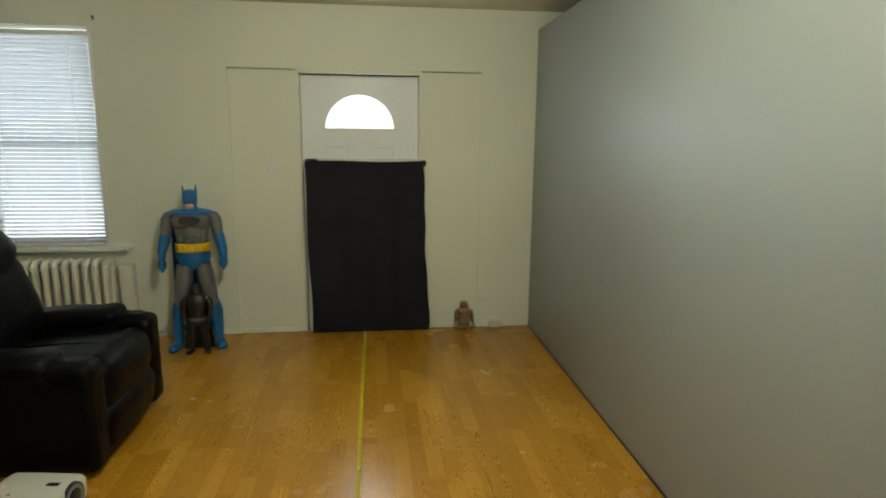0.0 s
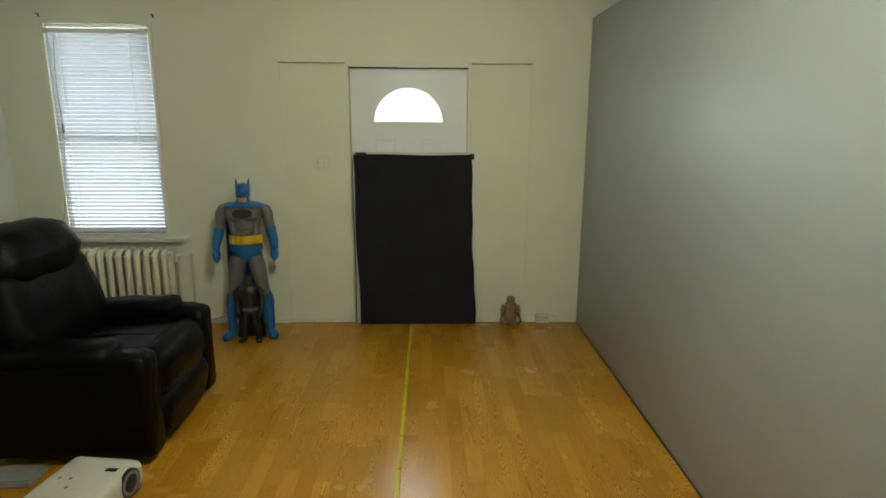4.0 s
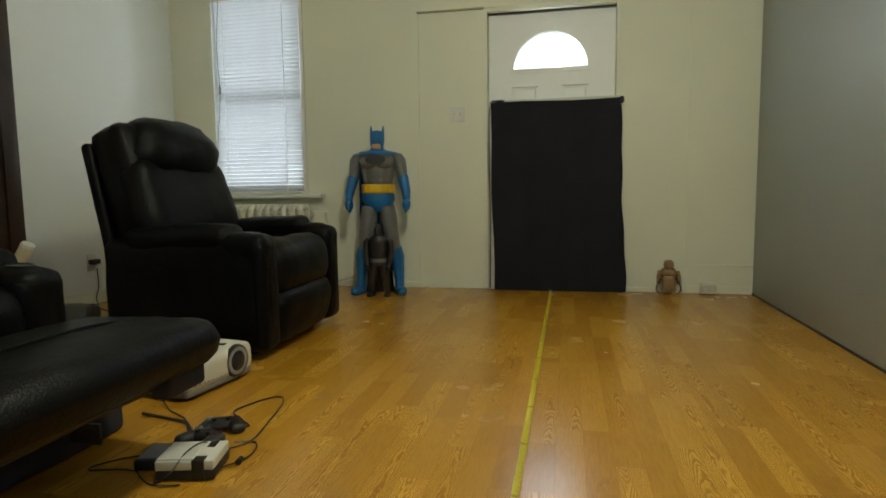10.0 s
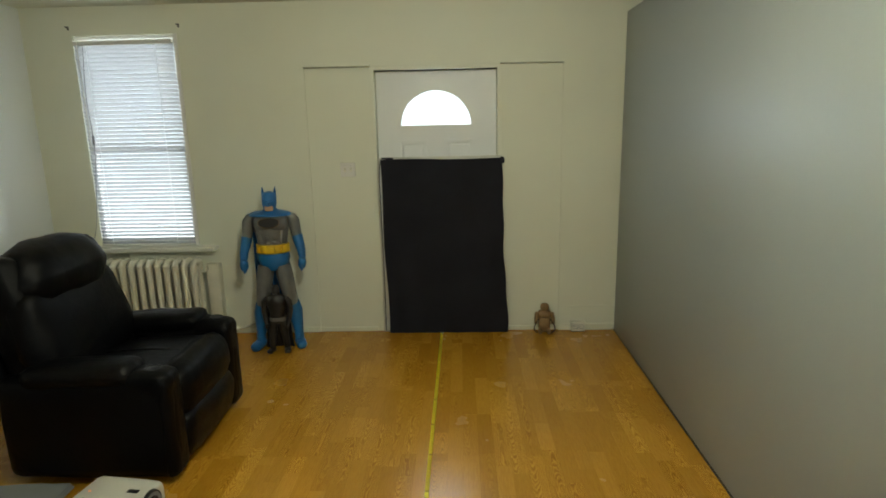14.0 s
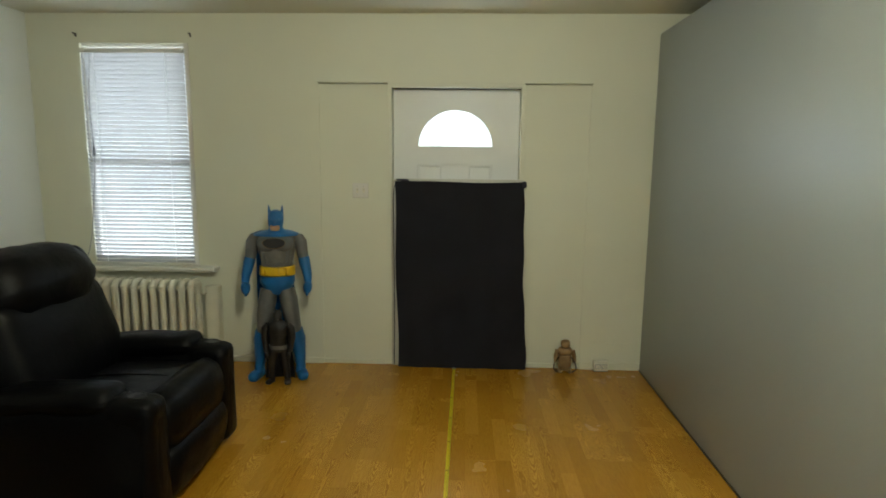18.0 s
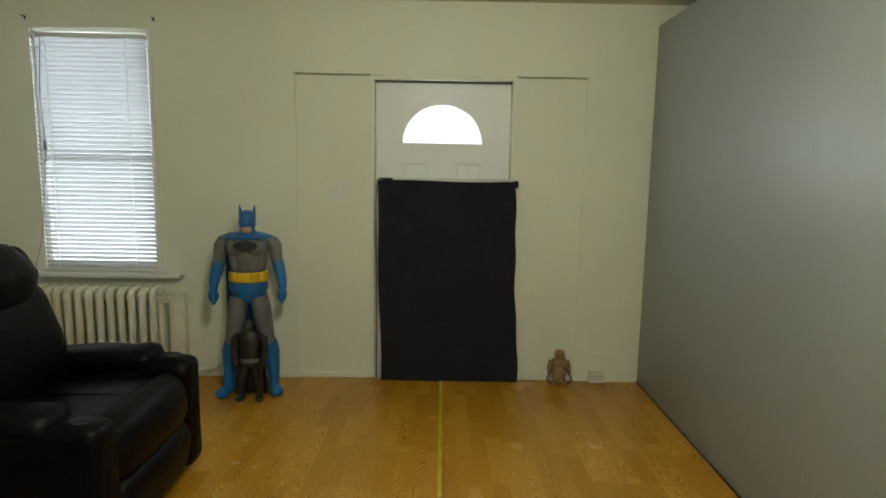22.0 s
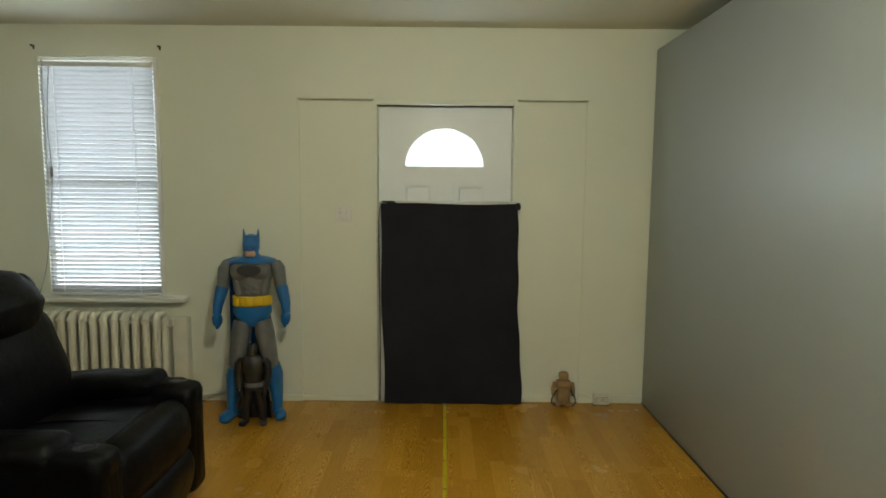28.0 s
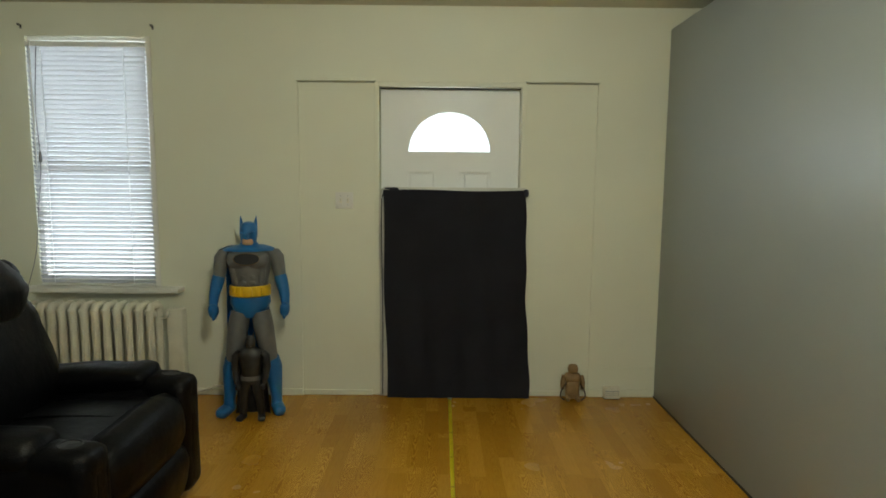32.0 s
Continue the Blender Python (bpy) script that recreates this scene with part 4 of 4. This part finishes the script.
cable("black cable from the projector along the recliner", [(-1.525, -2.542, 0.03), (-1.645, -2.562, 0.006), (-1.795, -2.442, 0.005), (-1.825, -2.362, 0.005), (-2.025, -2.322, 0.005)], 0.004)
solid("cable_plug", tube([(-0.775, -2.982, 0.009), (-0.766, -3.012, 0.009)], [0.006, 0.009], 10), BLACKPLASTIC, "small black plug on the floor", "plug")

# ---- clutter near the side wall ----
# three thin grey layers lying flat beside the recliner
fc = bmesh.new()
for k, (w, d, z) in enumerate(((0.36, 0.15, 0.008), (0.345, 0.14, 0.019), (0.33, 0.125, 0.029))):
    cushion(w, d, 0.012, 0.005, 0.002, fc, pose(0.004 * k, -0.003 * k, z, 0, 0, 1.5 * k - 1), 0, 5, 0.004, 3.0 + k)
solid("folded_cloth", fc, mat("flat_grey", cloth((0.26, 0.27, 0.27)), 0.85, 0, 0.2), "small flat grey layered shape on the floor by the recliner", "cloth", pose(-1.86, -2.175, 0, 0, 0, 2))
roll = thing("rolled_rug", "grey-brown rolled rug lying on the floor by the wall", "rug roll", pose(-2.78, -1.46, 0, 0, 0, 5))
part("roll", tube([(-0.17, 0, 0.047), (-0.165, 0, 0.047), (0.135, 0, 0.046), (0.14, 0, 0.046)], [0.034, 0.046, 0.046, 0.034], 18), RUGGREY, roll)
part("end_spiral", tube([(0.135, 0, 0.046), (0.144, 0, 0.046)], [0.025, 0.02], 14), RUGGREY, roll)
wb = bmesh.new()
wv = {}
for i in range(15):
    for k in range(9):
        px, py = -0.13 + 0.26 * i / 14, -0.10 + 0.2 * k / 8
        hz = 0.093 * max(0.0, 1 - (py / 0.075) ** 2) ** 0.5 if abs(py) < 0.075 else 0.0
        wv[i, k] = wb.verts.new((px + 0.01 * math.sin(7 * k), py, 0.006 + hz + 0.012 * (0.5 + 0.5 * noise.noise(Vector((px * 22, py * 30, 1.7))))))
for i in range(14):
    for k in range(8):
        wb.faces.new((wv[i, k], wv[i + 1, k], wv[i + 1, k + 1], wv[i, k + 1]))
bmesh.ops.solidify(wb, geom=wb.faces[:], thickness=0.001)
solid("plastic_wrap", wb, WRAP, "crumpled clear plastic wrap lying over the rug roll", "plastic wrap", pose(-2.80, -1.46, 0, 0, 0, 5))
poster = thing("cardboard_tube", "pale cardboard tube leaning on the recliner arm", "cardboard tube", pose(-2.0, -2.42, 0.0))
part("tube", tube([(-0.36, -0.06, 0.02), (-0.05, 0.0, 0.545)], 0.026, 18), CARDBOARD, poster)
part("cap", tube([(-0.05, 0.0, 0.545), (-0.043, 0.0013, 0.556)], [0.027, 0.025], 18), WHITEPLASTIC, poster, "white end cap")
dk = thing("side_door", "dark stained wooden door casing on the side wall", "door casing", pose(LEFT, -1.49, 0))
part("jamb", box(0.0, 0.03, -0.10, 0.0, 0.0, 2.10, 0.006), BROWNWOOD, dk)
part("jamb", box(0.0, 0.03, -1.00, -0.90, 0.0, 2.10, 0.006), BROWNWOOD, dk)
part("head", box(0.0, 0.03, -1.00, 0.0, 2.10, 2.20, 0.006), BROWNWOOD, dk)
part("leaf", box(0.002, 0.016, -0.90, -0.10, 0.008, 2.10, 0.004), BROWNWOOD, dk)

# ---- large figure, one mesh ----
LIFT = ((0.0, 0.0), (0.34, 0.0), (0.60, 0.035), (0.96, 0.035), (1.06, 0.008), (1.30, 0.0))


def big_figure(m):
    """A caped toy figure, 1.2 m tall: 0 grey, 1 blue, 2 yellow, 3 tan, 4 dark."""
    b = bmesh.new()
    for s in (-1, 1):
        tube([(s * 0.060, 0, 0.60), (s * 0.074, -0.01, 0.53), (s * 0.092, -0.014, 0.43), (s * 0.108, -0.004, 0.34), (s * 0.113, 0.0, 0.30)], [(0.058, 0.072), (0.062, 0.076), (0.056, 0.066), (0.046, 0.052), (0.046, 0.05)], 18, b, 0)
        tube([(s * 0.112, 0.0, 0.335), (s * 0.130, 0.008, 0.27), (s * 0.150, 0.008, 0.15), (s * 0.160, 0.0, 0.08), (s * 0.164, -0.008, 0.03)], [(0.052, 0.056), (0.056, 0.062), (0.044, 0.048), (0.038, 0.048), (0.040, 0.056)], 18, b, 1)
        cushion(0.078, 0.175, 0.056, 0.026, 0.004, b, pose(s * 0.180, -0.045, 0.028, 0, 0, s * 18), 1)
        tube([(s * 0.116, 0.0, 0.985), (s * 0.146, 0.0, 0.972), (s * 0.166, 0.0, 0.935), (s * 0.174, 0.0, 0.88), (s * 0.184, -0.002, 0.82), (s * 0.196, -0.006, 0.775)], [0.026, 0.043, 0.048, 0.044, 0.038, 0.031], 16, b, 0)
        tube([(s * 0.186, -0.004, 0.825), (s * 0.194, -0.010, 0.790), (s * 0.214, -0.03, 0.71), (s * 0.219, -0.04, 0.655)], [0.042, 0.042, 0.034, 0.027], 16, b, 1)
        cushion(0.056, 0.078, 0.082, 0.026, 0.004, b, pose(s * 0.216, -0.052, 0.624, 10, s * 6, 0), 1)
        for k in range(3):
            cushion(0.020, 0.024, 0.045, 0.009, 0, b, pose(s * 0.212, -0.078 + 0.022 * k, 0.592, 14, 0, 0), 1, 2)
        for k in range(3):
            tube([(s * 0.222, -0.006, 0.675 + 0.03 * k), (s * 0.242, 0.004, 0.69 + 0.03 * k)], [0.010, 0.002], 8, b, 1)
        cushion(0.112, 0.062, 0.092, 0.030, 0.010, b, pose(s * 0.058, -0.072, 0.932, -6, 0, s * 10), 0)
        for k in range(3):
            cushion(0.044, 0.03, 0.038, 0.013, 0.004, b, pose(s * 0.023, -0.073 + 0.002 * k, 0.872 - 0.040 * k), 0, 3)
        cushion(0.036, 0.05, 0.12, 0.016, 0.004, b, pose(s * 0.080, -0.052, 0.840, 0, s * 6, 0), 0, 3)
        tube([(s * 0.038, 0.0, 1.158), (s * 0.043, 0.0, 1.190), (s * 0.046, 0.0, 1.226)], [0.015, 0.009, 0.002], 10, b, 1)
    tube([(0, 0.0, 0.575), (0, 0, 0.615), (0, 0, 0.66), (0, 0, 0.70)], [(0.045, 0.060), (0.100, 0.082), (0.122, 0.088), (0.118, 0.085)], 22, b, 1)
    tube([(0, 0, 0.69), (0, 0, 0.74), (0, -0.003, 0.80), (0, -0.004, 0.88), (0, -0.003, 0.95), (0, 0, 1.0), (0, 0, 1.03)],
         [(0.112, 0.082), (0.106, 0.078), (0.110, 0.082), (0.126, 0.092), (0.134, 0.094), (0.118, 0.078), (0.06, 0.05)], 26, b, 0)
    tube([(0, 0, 0.705), (0, 0, 0.709), (0, 0, 0.766), (0, 0, 0.770)], [(0.116, 0.086), (0.124, 0.093), (0.124, 0.093), (0.116, 0.086)], 26, b, 2)
    cushion(0.050, 0.022, 0.058, 0.008, 0, b, pose(0.0, -0.096, 0.738), 2, 2)
    for x in (-0.085, -0.05, 0.05, 0.085):
        cushion(0.026, 0.02, 0.054, 0.006, 0, b, pose(x, -0.093 + abs(x) * 0.30, 0.738, 0, 0, x * 330), 2, 2)
    tube([(0, 0.004, 0.992), (0, 0.004, 1.010), (0, 0.002, 1.024), (0, 0, 1.038), (0, 0, 1.062)], [(0.160, 0.100), (0.150, 0.096), (0.110, 0.082), (0.060, 0.056), (0.046, 0.048)], 24, b, 1)
    tube([(0, -0.006, 1.040), (0, -0.012, 1.066), (0, -0.006, 1.105), (0, 0, 1.150), (0, 0.004, 1.178), (0, 0.004, 1.190)], [(0.036, 0.040), (0.046, 0.056), (0.053, 0.066), (0.053, 0.063), (0.042, 0.050), (0.014, 0.016)], 20, b, 1)
    cushion(0.062, 0.036, 0.050, 0.016, 0.002, b, pose(0, -0.050, 1.066, 6, 0, 0), 3, 3)
    cushion(0.014, 0.02, 0.030, 0.006, 0, b, pose(0, -0.070, 1.098, -12, 0, 0), 1, 2)
    for s in (-1, 1):
        cushion(0.040, 0.02, 0.012, 0.005, 0, b, pose(s * 0.024, -0.060, 1.122, 0, s * -14, s * 16), 1, 2)
    em = bmesh.new()
    tube([(0, 0, -0.012), (0, 0, 0.010)], [(0.075, 0.038), (0.072, 0.036)], 26, em)
    merge(b, em, pose(0, -0.108, 0.942, 84, 0, 0), 4)
    ring = bmesh.new()
    loop = [(0.075 * math.cos(math.pi * k / 14), 0.038 * math.sin(math.pi * k / 14), 0.011) for k in range(29)]
    tube(loop, 0.0022, 6, ring)
    merge(b, ring, pose(0, -0.108, 0.942, 84, 0, 0), 5)
    n = 15
    capes = []
    for k, (z, w, y, d) in enumerate(((1.03, 0.100, 0.02, 0.07), (1.0, 0.160, 0.02, 0.09), (0.80, 0.132, 0.06, 0.06), (0.5, 0.136, 0.075, 0.05), (0.3, 0.140, 0.085, 0.05), (0.15, 0.146, 0.09, 0.05))):
        capes.append([(w * math.sin((i / (n - 1) - 0.5) * 2.6), y + d * math.cos((i / (n - 1) - 0.5) * 2.6) - 0.02 + 0.010 * math.sin(i * 2.2) * (k > 1), z) for i in range(n)])
    cp = bmesh.new()
    vs = [[cp.verts.new(p) for p in row] for row in capes]
    for a, c in zip(vs, vs[1:]):
        for i in range(n - 1):
            cp.faces.new((a[i], a[i + 1], c[i + 1], c[i]))
    bmesh.ops.solidify(cp, geom=cp.faces[:], thickness=0.010)
    merge(b, cp, pose(-0.025, 0, 0), 1)
    for v in b.verts:                     # close the stance and the arms
        if v.co.z < 0.34:
            v.co.x *= 1.0 - 0.42 * (0.34 - v.co.z)
        elif 0.55 < v.co.z < 1.0 and abs(v.co.x) > 0.13:
            v.co.x -= math.copysign(0.07 * (abs(v.co.x) - 0.13), v.co.x)
    for v in b.verts:                     # raise the trunk and arms a little between knees and neck
        for (z0, d0), (z1, d1) in zip(LIFT, LIFT[1:]):
            if z0 <= v.co.z < z1:
                v.co.z += d0 + (d1 - d0) * (v.co.z - z0) / (z1 - z0)
                break
    return solid("toy_figure", b, [FIGGREY, BLUE, YELLOW, SKIN, BLACKPLASTIC, OCHRE], "large grey and blue caped vinyl toy figure with yellow belt", "figure", m)


big_figure(pose(-1.232, -0.275, 0, 0, 0, 9))


def small_figure(m):
    b = bmesh.new()
    for s in (-1, 1):
        tube([(s * 0.028, 0, 0.215), (s * 0.036, -0.004, 0.16), (s * 0.044, 0, 0.10), (s * 0.050, 0.0, 0.03)], [0.032, 0.029, 0.024, 0.020], 12, b)
        cushion(0.038, 0.075, 0.026, 0.011, 0, b, pose(s * 0.054, -0.018, 0.013, 0, 0, s * 12))
        tube([(s * 0.062, 0, 0.37), (s * 0.080, 0, 0.35), (s * 0.086, 0, 0.29), (s * 0.078, -0.012, 0.235), (s * 0.070, -0.025, 0.20)], [0.020, 0.025, 0.021, 0.018, 0.014], 12, b)
        cushion(0.026, 0.032, 0.034, 0.011, 0, b, pose(s * 0.066, -0.03, 0.185))
        tube([(s * 0.014, 0, 0.455), (s * 0.018, 0, 0.485)], [0.007, 0.001], 8, b)
    tube([(0, 0, 0.20), (0, 0, 0.235), (0, 0, 0.27), (0, 0, 0.34), (0, 0, 0.38), (0, 0, 0.40)], [(0.045, 0.036), (0.056, 0.042), (0.052, 0.04), (0.068, 0.046), (0.058, 0.04), (0.026, 0.024)], 18, b)
    tube([(0, 0, 0.222), (0, 0, 0.244)], [(0.059, 0.045), (0.059, 0.045)], 18, b, 1)
    tube([(0, 0, 0.39), (0, -0.004, 0.415), (0, 0, 0.44), (0, 0, 0.462)], [(0.022, 0.024), (0.027, 0.030), (0.026, 0.029), (0.012, 0.012)], 14, b)
    cushion(0.028, 0.02, 0.022, 0.007, 0, b, pose(0, -0.021, 0.413), 2, 2)
    cp = bmesh.new()
    rows = [[cp.verts.new((w * math.sin(a), 0.012 + 0.03 * math.cos(a) + 0.006 * math.sin(9 * a), z)) for a in [(-1.3 + 2.6 * i / 10) for i in range(11)]] for z, w in ((0.385, 0.055), (0.25, 0.08), (0.02, 0.10))]
    for a, c in zip(rows, rows[1:]):
        for i in range(10):
            cp.faces.new((a[i], a[i + 1], c[i + 1], c[i]))
    bmesh.ops.solidify(cp, geom=cp.faces[:], thickness=0.005)
    merge(b, cp)
    return solid("toy_figure", b, [CHARCOAL, FIGGREY, FIGGREY], "small charcoal caped toy figure standing before the large one", "figure", m)


small_figure(pose(-1.198, -0.405, 0, 0, 0, 3) @ Matrix.Diagonal((1.10, 1.08, 1.12, 1)))


def wooden_doll(m):
    b = bmesh.new()
    cushion(0.085, 0.06, 0.10, 0.018, 0.004, b, pose(0, 0, 0.085))
    cushion(0.10, 0.065, 0.055, 0.02, 0.003, b, pose(0, 0, 0.155))
    cushion(0.062, 0.055, 0.055, 0.018, 0.003, b, pose(0, -0.002, 0.212))
    cushion(0.075, 0.052, 0.05, 0.018, 0, b, pose(0, 0, 0.03))
    for s in (-1, 1):
        tube([(s * 0.055, 0, 0.165), (s * 0.066, -0.006, 0.12), (s * 0.067, -0.012, 0.075)], [0.017, 0.016, 0.013], 10, b)
        tube([(s * 0.028, 0, 0.05), (s * 0.032, -0.02, 0.022), (s * 0.034, -0.055, 0.016)], [0.018, 0.017, 0.014], 10, b)
        tube(curve_points([(s * 0.045, -0.028, 0.12), (s * 0.075, -0.03, 0.07), (s * 0.080, -0.03, 0.03), (s * 0.055, -0.03, 0.006)]), 0.0045, 8, b, 1)
    return solid("wooden_doll", b, [TANWOOD, BROWNWOOD], "small tan wooden doll sitting against the wall", "doll", m)


wooden_doll(pose(0.832, -0.055, 0.0, 0, 0, -4))

# ---- laminate boards of the floor, last ----
PW, PL, GAP = 0.240, 1.20, 0.00005
random.seed(7)
board_meshes = {}


def floor_board(x, y0, y1):
    """One laminate board from y0 down to y1; alike lengths share a mesh."""
    length = round(y0 - y1, 3)
    if length not in board_meshes:
        h = length / 2 - GAP
        board_meshes[length] = finish("floor_board", box(-PW / 2 + GAP, PW / 2 - GAP, -h, h, -0.0094, 0.0, 0.00015), FLOOR, False)
    o = new("floor_board", board_meshes[length])
    o.parent = floor_ob
    o.matrix_world = pose(x, (y0 + y1) / 2, random.uniform(-0.00015, 0.0), 0, 0, 180 * random.randint(0, 1))


x, col = LEFT - 0.06, 0
while x < RIGHT + 0.1:
    ends = [0.06]
    y = 0.06 - PL + (col * 0.41) % PL
    while y > BACK:
        if ends[-1] - y > 0.05:
            ends.append(y)
        y -= PL
    ends.append(BACK)
    for y0, y1 in zip(ends, ends[1:]):
        floor_board(x, y0, y1)
    x += PW
    col += 1
